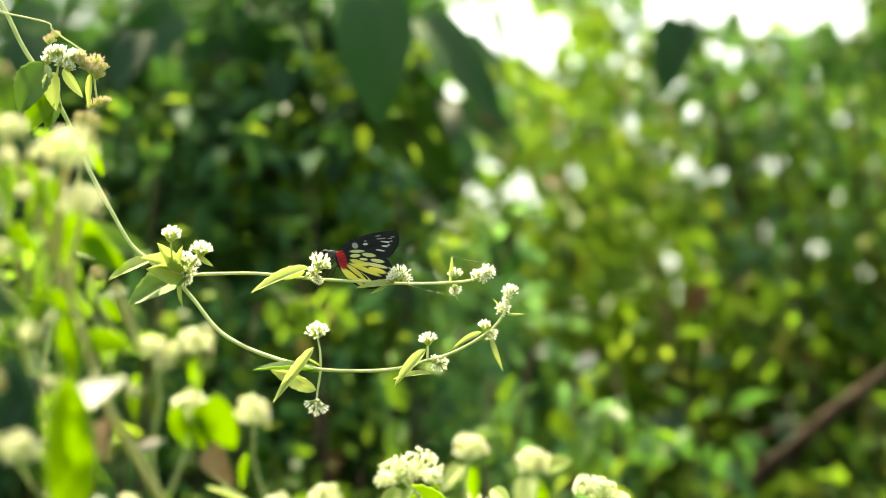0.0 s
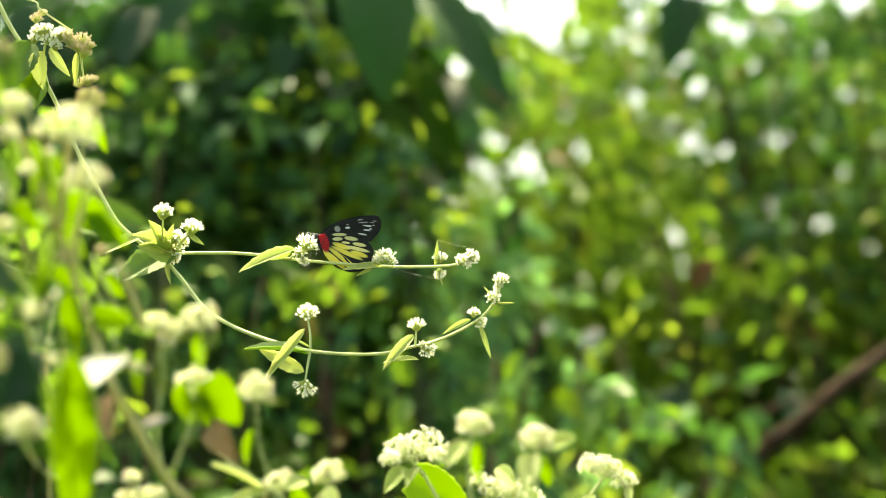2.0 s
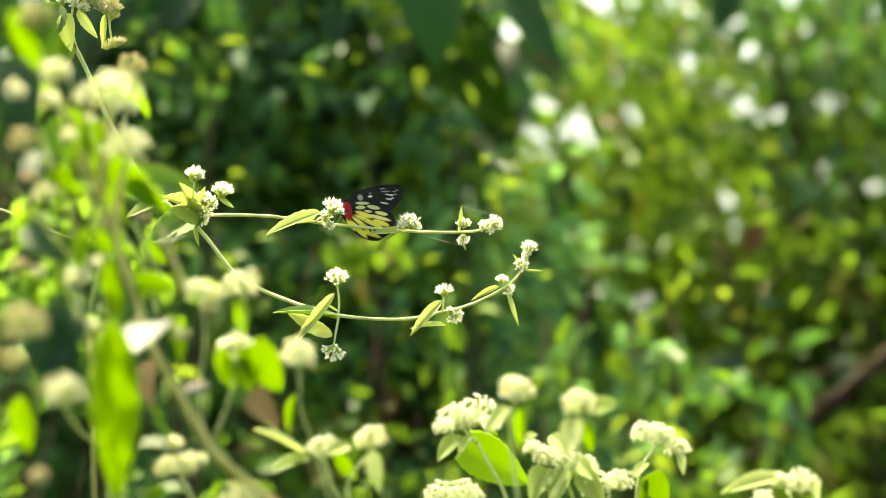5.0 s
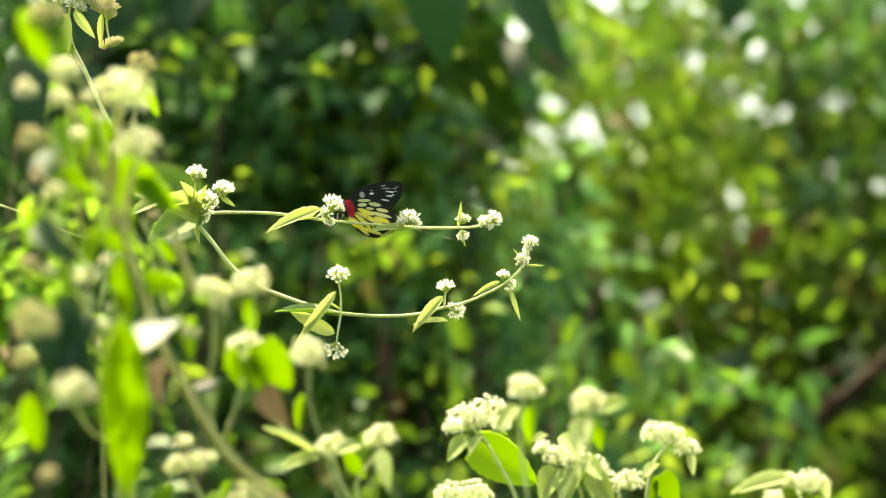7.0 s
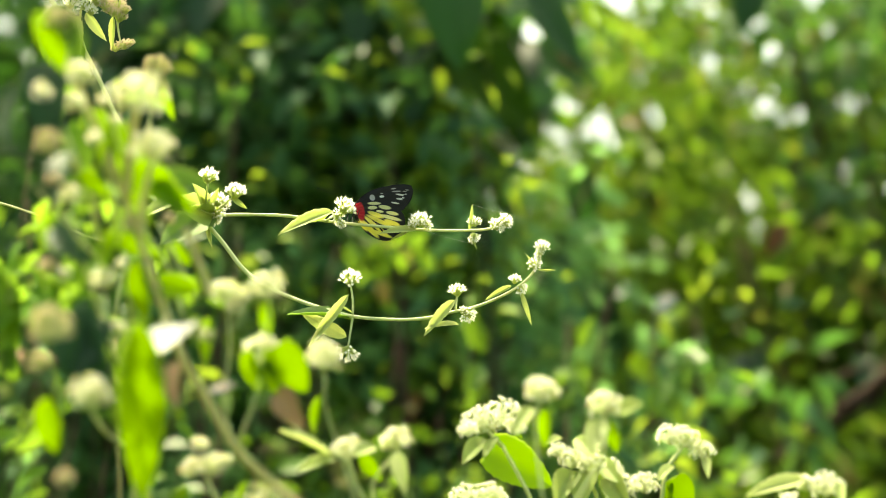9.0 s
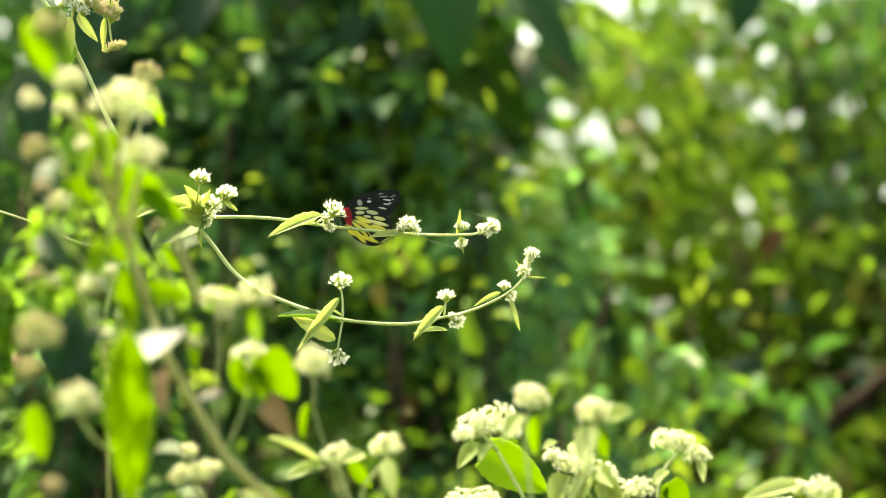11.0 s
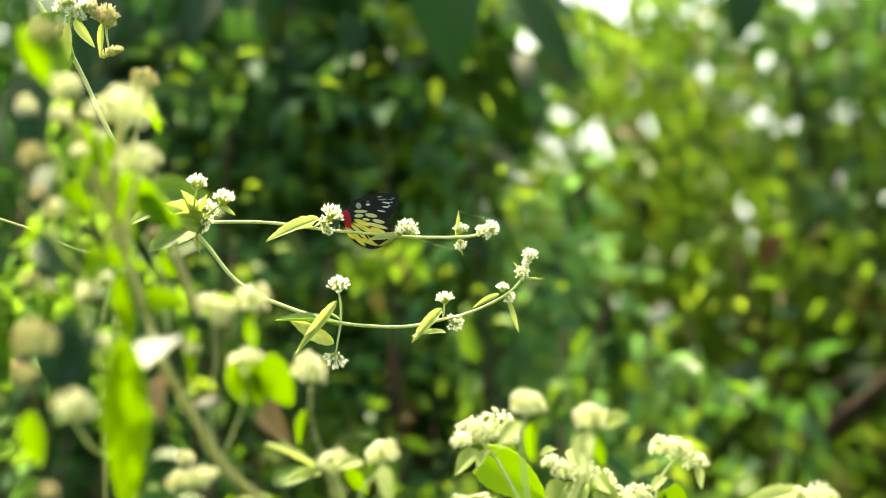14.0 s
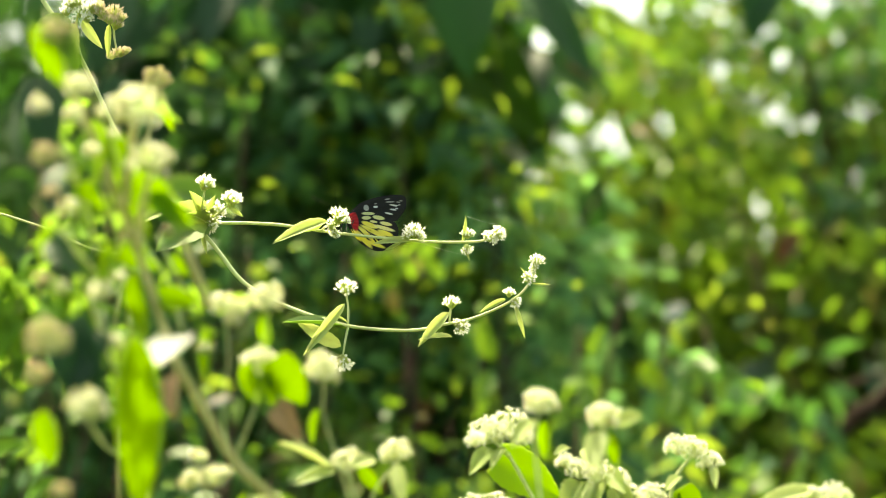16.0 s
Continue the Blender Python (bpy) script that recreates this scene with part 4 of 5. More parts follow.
def wing(name, edge, patches, parent, y, turn, middle, label):
    """A wing: two thin skins between the centre and the smooth edge, coloured scale by scale."""
    loop = glide([(a, 0, b) for a, b in edge] + [(edge[0][0], 0, edge[0][1])], 14)[:-1]
    n, rings = len(loop), 44
    c = Vector((middle[0], 0, middle[1]))
    bm = bmesh.new()
    col = bm.verts.layers.float_color.new("pattern")
    skins = []
    for side in (-1, 1):
        g = []
        for r in range(1, rings + 1):
            row = []
            for k, q in enumerate(loop):
                s = (r / rings) ** 0.8
                p = c + (q - c) * s
                ripple = 0.9 * math.sin(math.atan2(p.z + 40, p.x + 60) * 34) + 6 * math.sin(p.x * 0.008)
                v = bm.verts.new((p.x * 1.08 * PX, (side * 0.6 * (1.15 - s) + ripple) * PX, p.z * 0.95 * PX))
                best = BLACK.copy()
                for px, pz, hl, hw, slant, tone in patches:
                    ca, sa = math.cos(radians(slant)), math.sin(radians(slant))
                    dx, dz = p.x - px, p.z - pz
                    e = ((dx * ca + dz * sa) / (hl * 1.18)) ** 2 + ((-dx * sa + dz * ca) / (hw * 1.02)) ** 2
                    f = min(1, max(0, (1.05 - e) * 2.2))
                    best = best * (1 - f) + tone * f
                v[col] = (*best, 1)
                row.append(v)
            g.append(row)
        hub = bm.verts.new((c.x * PX, side * 0.7 * PX + 6 * math.sin(c.x * 0.008) * PX, c.z * PX))
        hub[col] = g[0][0][col]
        for k in range(n):
            bm.faces.new((hub, g[0][k], g[0][(k + 1) % n]))
        for a, b in zip(g, g[1:]):
            for k in range(n):
                bm.faces.new((a[k], b[k], b[(k + 1) % n], a[(k + 1) % n]))
        skins.append(g[-1])
    for k in range(n):
        bm.faces.new((skins[0][k], skins[1][k], skins[1][(k + 1) % n], skins[0][(k + 1) % n]))
    bmesh.ops.recalc_face_normals(bm, faces=bm.faces)
    ob = part(name, bm, wing_scales, parent, label)
    ob.matrix_basis = Matrix.Translation((0, y, 0)) @ turn
    return ob


SEAT = Matrix.Translation((0.0794, 0.0130, 0.0124))
butterfly = thing("butterfly", NODE @ SEAT, "black butterfly with yellow and red underwings, wings closed", "butterfly")
wing("hindwing", HIND_EDGE, HIND + REDS, butterfly, -0.0017, pose(0, 0, 0, 0, -3, 3), (120, -90), "black hindwing with yellow cells and red base")
FORE = tuple((a, b, 0.86 * c, 0.84 * d, e, f) for a, b, c, d, e, f in FORE)
wing("forewing", FORE_EDGE, FORE, butterfly, -0.0008, pose(0, 0, 0, 0, -4, 2), (180, 25), "black forewing with white streaks")
wing("forewing", FORE_EDGE, FORE, butterfly, 0.0008, pose(0, 0, 0, 0, -5.5, -1), (180, 25), "black forewing with white streaks")
wing("hindwing", HIND_EDGE, HIND + REDS, butterfly, 0.0017, pose(0, 0, 0, 0, -4, -3), (120, -90), "black hindwing with yellow cells and red base")


def ball(bm, c, r, seg=14):
    m = Matrix.Translation(c) @ Matrix.Diagonal((*r, 1))
    bmesh.ops.create_uvsphere(bm, u_segments=seg, v_segments=seg // 2 + 2, radius=1, matrix=m)


bm = bmesh.new()
ball(bm, (-0.0022, 0, -0.0008), (0.0034, 0.0018, 0.0025))
for k in range(160):
    d = Vector((random.gauss(0, 1), random.gauss(0, 1), random.gauss(0, 1))).normalized()
    q = Vector((-0.0022 + d.x * 0.0033, d.y * 0.0017, -0.0008 + d.z * 0.0024))
    s = d.orthogonal() * 0.0001
    bm.faces.new([bm.verts.new(q + s), bm.verts.new(q - s), bm.verts.new(q + d * 0.0011 + Vector((0.0004, 0, 0)))])
part("thorax", bm, insect_grey, butterfly, "grey hairy thorax")
bm = bmesh.new()
tube(bm, [(0.002, 0, -0.002), (0.008, 0, -0.006), (0.014, 0, -0.011), (0.018, 0, -0.015)], 0.0009, 0.0005, 10)
part("abdomen", bm, insect_black, butterfly)
bm = bmesh.new()
ball(bm, (-0.0058, 0, 0.0004), (0.0018, 0.0017, 0.0017))
headp = part("head", bm, insect_grey, butterfly)
for s in (-1, 1):
    bm = bmesh.new()
    ball(bm, (-0.0063, s * 0.0013, 0.0007), (0.001, 0.0007, 0.001), 10)
    part("eye", bm, insect_black, headp)
for line in (((-0.0066, -0.0006, 0.0018), (-0.0085, -0.001, 0.007), (-0.0098, -0.002, 0.012), (-0.0108, -0.003, 0.0168)), ((-0.0068, 0.0006, 0.0016), (-0.011, 0.002, 0.0045), (-0.016, 0.004, 0.007), (-0.0205, 0.006, 0.0085))):
    bm = bmesh.new()
    tube(bm, line, 0.00009, 0.00008, 6)
    ball(bm, line[-1], (0.00024, 0.00024, 0.0007), 8)
    part("antenna", bm, insect_black, headp)
bm = bmesh.new()
tube(bm, [(-0.007, 0, -0.0006), (-0.009, -0.002, -0.0012), (-0.0098, -0.003, 0.0002)], 0.00018, 0.0001, 6)
part("proboscis", bm, insect_black, headp)
for x, s in ((-0.003, -1), (-0.003, 1), (0.0, -1), (0.0, 1), (0.003, -1), (0.003, 1)):
    bm = bmesh.new()
    tube(bm, [(x, s * 0.001, -0.003), (x - 0.002, s * 0.004, -0.006), (x - 0.0045, -0.002, -0.0115), (x - 0.006, -0.003, -0.0135)], 0.0003, 0.00014, 6)
    part("leg", bm, insect_black, butterfly)


# ---- flowering stalks nearer than the vine, and the tuft below ----
STALKS = {}


def grow(base, stems, heads, leaves, label, group, thick):
    """A stalk from the ground with domes of flower heads and leaves; all places along the tilted sight line."""
    near = 0.91 if group == G else 1.0
    thick *= near

    def spot(q):
        return at(*(near * v for v in q)) - b

    b = Vector((*at(*base).xy, -0.02))
    root = thing("flowering_stalk", Matrix.Translation(b), label, "flowering vine", group)
    STALKS.setdefault(group, []).append(root)
    for line in stems:
        bm = bmesh.new()
        tube(bm, [spot(q) for q in line], thick * 0.7, thick, 7, 0.06, 5)
        part("stem", bm, stem_skin if thick < 0.0015 else old_stem, root)
    foot = bmesh.new()
    top = spot(stems[0][-1])
    tube(foot, [top, (top * 0.6) + Vector((0.02, 0.01, 0)), (0, 0, 0)], thick, thick * 1.6, 7, 0.06, 6)
    part("stem", foot, old_stem, root)
    for x, d, z, r, tone in heads:
        c = spot((x, d, z))
        r *= near
        bead = 0.002 if group == G else 0.0016
        m = int(1.6 * (r / bead) ** 2) + 5
        for k in range(m):
            if k % 9 == 7:
                continue
            az, up = k * 2.39996 + r * 900, 1 - 1.75 * (k + 0.5) / m
            flat = math.sqrt(max(0, 1 - up * up))
            out = Vector((flat * math.cos(az), flat * math.sin(az), up))
            q = c + Vector((out.x, out.y, out.z * 0.8)) * max(0, r - bead) * random.uniform(0.65, 1.2)
            flower(q, bead * random.uniform(0.68, 1.08), root, out + Vector((0, 0, 0.4)), tone == "faded" or (group == G and k % 7 == 5), group == G and k % 3 == 0, True)
            if k % 4 == 0:
                bm = bmesh.new()
                tube(bm, [q - out * bead * 0.6, (q + c) / 2 + Vector((0, 0, -r * 0.2)), c + Vector((0, 0, -r * 0.6))], 0.0003, 0.0005, 5, 0, 3)
                part("stalk", bm, stem_skin, root)
    for a, c, me, roll, w in leaves:
        a, c = spot(a), spot(c)
        if me in (LEAF_HEART, LEAF_GREEN, LEAF_MID):
            c.y = a.y - (0.4 if group == G else 0.1) * (c.z - a.z)
        leaf(a, c, root, me, roll, w)
    return root


G = "near flowering stalks"
T = "low flowering tuft"
grow((-0.0853, 1.452, -0.2331),
     [[(-0.2016, 1.452, 0.0702), (-0.1932, 1.452, 0.0482), (-0.1823, 1.452, 0.0238), (-0.1714, 1.452, -0.0055), (-0.1617, 1.452, -0.0324), (-0.1508, 1.452, -0.0642), (-0.1387, 1.452, -0.0862), (-0.1217, 1.452, -0.1131), (-0.0924, 1.452, -0.1376)], [(-0.1676, 1.452, 0.0384), (-0.1701, 1.452, 0.0238), (-0.1726, 1.452, -0.0006)], [(-0.1616, 1.452, 0.0140), (-0.1653, 1.452, -0.0031), (-0.1666, 1.452, -0.0177)], [(-0.1470, 1.452, -0.0129), (-0.1385, 1.452, -0.0349), (-0.1361, 1.452, -0.0422)]],
     [(-0.1650, 1.430, 0.0444, 0.0130, ''), (-0.1588, 1.430, 0.0215, 0.0110, ''), (-0.1915, 1.430, 0.0408, 0.0058, ''), (-0.1866, 1.408, 0.0528, 0.0080, ''), (-0.1822, 1.320, 0.0697, 0.0080, 'faded'), (-0.1911, 1.342, 0.0223, 0.0068, 'faded'), (-0.1866, 1.375, 0.0020, 0.0060, '')],
     [((-0.1756, 1.320, 0.0530), (-0.1799, 1.320, 0.0752), LEAF_MID, 20, 0.90),
      ((-0.1888, 1.320, 0.0730), (-0.1825, 1.298, 0.0522), LEAF_HEART, 20, 0.60),
      ((-0.1749, 1.452, 0.0323), (-0.1750, 1.432, 0.0043), LEAF_HEART, 30, 0.55),
      ((-0.1713, 1.452, 0.0152), (-0.1473, 1.432, -0.0006), LEAF_HEART, 25, 0.70),
      ((-0.1616, 1.452, 0.0067), (-0.1425, 1.432, -0.0042), LEAF_GREEN, 10, 1.20),
      ((-0.1883, 1.452, 0.0384), (-0.1762, 1.432, 0.0211), LEAF_GREEN, -20, 1.10),
      ((-0.1848, 1.452, 0.0116), (-0.1944, 1.432, -0.0029), LEAF_HEART, 40, 0.70),
      ((-0.1593, 1.452, -0.0373), (-0.1402, 1.432, -0.0367), LEAF_HEART, 10, 0.80),
      ((-0.1751, 1.452, -0.0177), (-0.1571, 1.432, -0.0235), LEAF_HEART, 35, 0.60)],
     'old leafy stem with large cream-white flower domes', G, 0.00209)
grow((-0.1596, 1.375, -0.2090),
     [[(-0.1866, 1.375, -0.0073), (-0.1841, 1.408, -0.0312), (-0.1856, 1.496, -0.0637), (-0.1795, 1.562, -0.1035), (-0.1769, 1.584, -0.1477)], [(-0.1729, 1.375, -0.0397), (-0.1718, 1.375, -0.0559)], [(-0.1789, 1.375, -0.0860), (-0.1858, 1.496, -0.1065), (-0.1783, 1.562, -0.1193)]],
     [(-0.1756, 1.397, -0.0333, 0.0070, ''), (-0.1891, 1.375, -0.0309, 0.0039, ''), (-0.1776, 1.397, -0.0526, 0.0035, ''), (-0.1705, 1.397, -0.0540, 0.0047, ''), (-0.1745, 1.342, -0.0782, 0.0101, ''), (-0.1834, 1.298, -0.0492, 0.0100, 'faded'), (-0.1818, 1.320, -0.1102, 0.0055, 'faded')],
     [((-0.1626, 1.397, -0.0251), (-0.1594, 1.355, -0.0482), LEAF_GREEN, 20, 0.80),
      ((-0.1868, 1.375, -0.0455), (-0.1728, 1.355, -0.0847), LEAF_BROAD, 15, 0.80),
      ((-0.1752, 1.375, -0.0489), (-0.1819, 1.355, -0.0710), LEAF_BROAD, -20, 0.80),
      ((-0.1968, 1.375, 0.0551), (-0.1918, 1.355, 0.0225), LEAF_BROAD, 10, 0.80),
      ((-0.1962, 1.375, -0.0813), (-0.1958, 1.355, -0.1029), LEAF_GREEN, 20, 1.20),
      ((-0.1681, 1.375, -0.0143), (-0.1760, 1.355, -0.0276), LEAF_HEART, 20, 0.60),
      ((-0.1936, 1.375, -0.0119), (-0.1806, 1.355, -0.0242), LEAF_BROAD, 25, 0.70),
      ((-0.1877, 1.375, 0.0181), (-0.1930, 1.355, 0.0020), LEAF_BROAD, 30, 0.70)],
     'leafy stalk with cream flower heads and dark leaves', G, 0.0011)
grow((-0.1539, 1.430, -0.2175),
     [[(-0.1521, 1.430, -0.0511), (-0.1594, 1.430, -0.0583), (-0.1631, 1.430, -0.0752), (-0.1621, 1.430, -0.1330)]],
     [(-0.1589, 1.430, -0.0720, 0.0022, '')],
     [((-0.1565, 1.350, -0.0482), (-0.1557, 1.350, -0.1260), LEAF_GREEN, -12, 0.62),
      ((-0.1703, 1.430, -0.0703), (-0.1762, 1.410, -0.0728), LEAF_GREEN, 20, 1.20),
      ((-0.1469, 1.351, -0.0622), (-0.1400, 1.380, -0.0455), LEAF_GLARE, -25, 0.80),
      ((-0.1347, 1.430, -0.0829), (-0.1245, 1.430, -0.0793), LEAF_PALE, 10, 0.60),
      ((-0.1498, 1.430, -0.0704), (-0.1501, 1.410, -0.0836), LEAF_TAN, 30, 0.80)],
     'stalk with a long drooping yellow-green leaf', G, 0.00088)
grow((-0.1106, 1.496, -0.2277),
     [[(-0.1327, 1.496, -0.0499), (-0.1315, 1.496, -0.0663), (-0.1341, 1.496, -0.0864), (-0.1304, 1.496, -0.1091), (-0.1128, 1.496, -0.1293), (-0.0877, 1.496, -0.1494)], [(-0.1138, 1.496, -0.0436), (-0.1151, 1.496, -0.0562), (-0.1202, 1.496, -0.0738)], [(-0.1177, 1.496, -0.0738), (-0.1202, 1.496, -0.0889), (-0.1278, 1.496, -0.1091)]],
     [(-0.1352, 1.496, -0.0416, 0.0068, ''), (-0.1271, 1.496, -0.0436, 0.0060, ''), (-0.1302, 1.496, -0.0486, 0.0055, ''), (-0.1420, 1.496, -0.0617, 0.0050, ''), (-0.1145, 1.496, -0.0393, 0.0090, ''), (-0.1185, 1.507, -0.0688, 0.0096, '')],
     [((-0.1156, 1.496, -0.0461), (-0.1155, 1.476, -0.0604), LEAF_GREEN, 10, 0.90),
      ((-0.1239, 1.496, -0.0675), (-0.1198, 1.476, -0.0852), LEAF_GREEN, 25, 1.10),
      ((-0.1113, 1.496, -0.0663), (-0.0982, 1.476, -0.0852), LEAF_HEART, 20, 0.90),
      ((-0.1177, 1.496, -0.0738), (-0.1099, 1.476, -0.0852), LEAF_HEART, -10, 0.70),
      ((-0.1101, 1.496, -0.0864), (-0.1013, 1.476, -0.0989), LEAF_TAN, 20, 0.90),
      ((-0.1403, 1.496, -0.0537), (-0.1447, 1.476, -0.0727), LEAF_GREEN, 30, 0.90)],
     'slender stalk with cream flower domes and hanging leaves', G, 0.00055)
grow((-0.0749, 1.540, -0.2345),
     [[(-0.0921, 1.540, -0.0813), (-0.0916, 1.540, -0.0969), (-0.0849, 1.540, -0.1176), (-0.0772, 1.540, -0.1436)]],
     [(-0.0910, 1.518, -0.0724, 0.0102, '')],
     [((-0.0939, 1.540, -0.0917), (-0.0992, 1.520, -0.1058), LEAF_GREEN, 30, 0.80)],
     'slender stalk with one round cream flower head', G, 0.00055)
grow((-0.0847, 1.628, -0.2481),
     [[(-0.0857, 1.628, -0.1273), (-0.0816, 1.628, -0.1410), (-0.0707, 1.628, -0.1602)], [(-0.0624, 1.628, -0.1246), (-0.0734, 1.628, -0.1383), (-0.0734, 1.628, -0.1520)], [(-0.1172, 1.628, -0.1081), (-0.1008, 1.628, -0.1204), (-0.0857, 1.628, -0.1287)]],
     [(-0.0877, 1.650, -0.1241, 0.0089, ''), (-0.0632, 1.650, -0.1202, 0.0089, '')],
     [((-0.0953, 1.628, -0.1259), (-0.1157, 1.608, -0.1094), LEAF_LONG, 60, 0.90),
      ((-0.0925, 1.628, -0.1273), (-0.1090, 1.608, -0.1297), LEAF_LONG, 20, 1.00),
      ((-0.0624, 1.628, -0.1246), (-0.0584, 1.608, -0.1414), LEAF_LONG, 10, 1.10),
      ((-0.0802, 1.628, -0.1246), (-0.0698, 1.608, -0.1365), LEAF_GREEN, 20, 1.00),
      ((-0.0734, 1.628, -0.1218), (-0.0833, 1.608, -0.1230), LEAF_LONG, 10, 1.20)],
     'low stalk with small cream flower heads and pale leaves', G, 0.00099)
grow((-0.1217, 1.540, -0.2475),
     [[(-0.1472, 1.540, -0.1280), (-0.1395, 1.540, -0.1435), (-0.1266, 1.540, -0.1695)], [(-0.1187, 1.540, -0.1384), (-0.1162, 1.540, -0.1565)]],
     [(-0.1498, 1.540, -0.1137, 0.0057, ''), (-0.1441, 1.540, -0.1233, 0.0083, ''), (-0.1534, 1.540, -0.1248, 0.0067, ''), (-0.1381, 1.540, -0.1215, 0.0052, ''), (-0.1187, 1.540, -0.1394, 0.0114, '')],
     [((-0.1031, 1.540, -0.1358), (-0.1248, 1.520, -0.1275), LEAF_GREEN, 40, 0.70),
      ((-0.1265, 1.540, -0.1306), (-0.1351, 1.520, -0.1391), LEAF_GREEN, 20, 0.80),
      ((-0.1550, 1.540, -0.1357), (-0.1659, 1.520, -0.1416), LEAF_HEART, 20, 0.90)],
     'low stalk with a loose cream flower cluster', G, 0.0011)
grow((0.0084, 1.595, -0.2430),
     [[(0.0073, 1.595, -0.0966), (0.0046, 1.595, -0.1113), (0.0085, 1.595, -0.1489)], [(0.0381, 1.595, -0.1033), (0.0367, 1.595, -0.1221), (0.0219, 1.595, -0.1489)]],
     [(0.0076, 1.595, -0.0920, 0.0102, ''), (0.0375, 1.595, -0.0993, 0.0096, '')],
     [((0.0448, 1.595, -0.1020), (0.0529, 1.575, -0.0972), LEAF_LONG, 10, 1.40),
      ((0.0354, 1.595, -0.1060), (0.0310, 1.575, -0.1205), LEAF_LONG, 10, 1.60),
      ((0.0408, 1.595, -0.1073), (0.0429, 1.575, -0.1205), LEAF_GREEN, 20, 1.00),
      ((0.0033, 1.595, -0.1006), (-0.0061, 1.575, -0.1099), LEAF_LONG, 10, 1.20),
      ((0.0100, 1.595, -0.1006), (0.0085, 1.575, -0.1178), LEAF_GREEN, 20, 0.80)],
     'stalk with two soft cream flower clusters', G, 0.00088)
grow((-0.2083, 1.650, -0.2515),
     [[(-0.1798, 1.650, 0.0597), (-0.1835, 1.650, 0.0403), (-0.1883, 1.650, 0.0126), (-0.1949, 1.650, -0.0234), (-0.2019, 1.650, -0.0595)]],
     [(-0.1804, 1.650, 0.0630, 0.0083, 'faded')],
     [((-0.1779, 1.650, 0.0542), (-0.1730, 1.630, 0.0399), LEAF_GREEN, 20, 0.80)],
     'thin stalk with one faded brownish flower head', G, 0.00066)
grow((-0.1950, 1.430, -0.2175),
     [[(-0.2033, 1.430, 0.0860), (-0.1934, 1.430, 0.0499), (-0.1843, 1.452, 0.0214), (-0.1778, 1.474, -0.0131), (-0.1781, 1.518, -0.0544)], [(-0.1814, 1.408, 0.0516), (-0.1747, 1.430, 0.0283), (-0.1732, 1.474, 0.0043)], [(-0.1911, 1.375, 0.0343), (-0.1840, 1.408, 0.0043), (-0.1844, 1.452, -0.0177)], [(-0.1989, 1.364, 0.0043), (-0.1911, 1.408, -0.0123), (-0.1825, 1.452, -0.0299)], [(-0.1633, 1.496, -0.0113), (-0.1553, 1.496, -0.0285), (-0.1487, 1.518, -0.0456)], [(-0.1728, 1.518, -0.0136), (-0.1601, 1.518, -0.0340), (-0.1546, 1.518, -0.0545)], [(-0.2003, 1.375, 0.0528), (-0.1888, 1.375, 0.0274), (-0.1887, 1.408, 0.0114)]],
     [(-0.1747, 1.430, 0.0326, 0.0036, ''), (-0.1810, 1.408, 0.0256, 0.0043, ''), (-0.1915, 1.364, 0.0070, 0.0046, 'faded'), (-0.1892, 1.397, -0.0180, 0.0042, ''), (-0.1760, 1.463, -0.0289, 0.0032, ''), (-0.1949, 1.364, -0.0278, 0.0050, 'faded'), (-0.1707, 1.452, -0.0109, 0.0037, 'faded'), (-0.1808, 1.430, 0.0043, 0.0034, 'faded'), (-0.1932, 1.342, 0.0426, 0.0054, ''), (-0.1613, 1.518, -0.0098, 0.0041, 'faded'), (-0.1996, 1.375, -0.0674, 0.0065, 'faded'), (-0.1795, 1.430, 0.0415, 0.0034, '')],
     [((-0.1771, 1.430, 0.0259), (-0.1832, 1.430, 0.0115), LEAF_GREEN, 30, 0.90),
      ((-0.1848, 1.397, 0.0113), (-0.1731, 1.397, -0.0004), LEAF_HEART, 30, 0.60),
      ((-0.1752, 1.474, 0.0043), (-0.1641, 1.474, -0.0131), LEAF_GREEN, 15, 1.00),
      ((-0.1821, 1.430, -0.0126), (-0.1918, 1.430, -0.0222), LEAF_GREEN, 40, 1.10),
      ((-0.1951, 1.386, -0.0074), (-0.2010, 1.386, -0.0213), LEAF_HEART, 20, 0.70),
      ((-0.1678, 1.496, -0.0159), (-0.1767, 1.496, -0.0259), LEAF_GREEN, -20, 1.10),
      ((-0.1601, 1.518, -0.0213), (-0.1512, 1.518, -0.0315), LEAF_HEART, 20, 0.60)],
     'tangled thin tan stems with small flower heads', G, 0.00077)

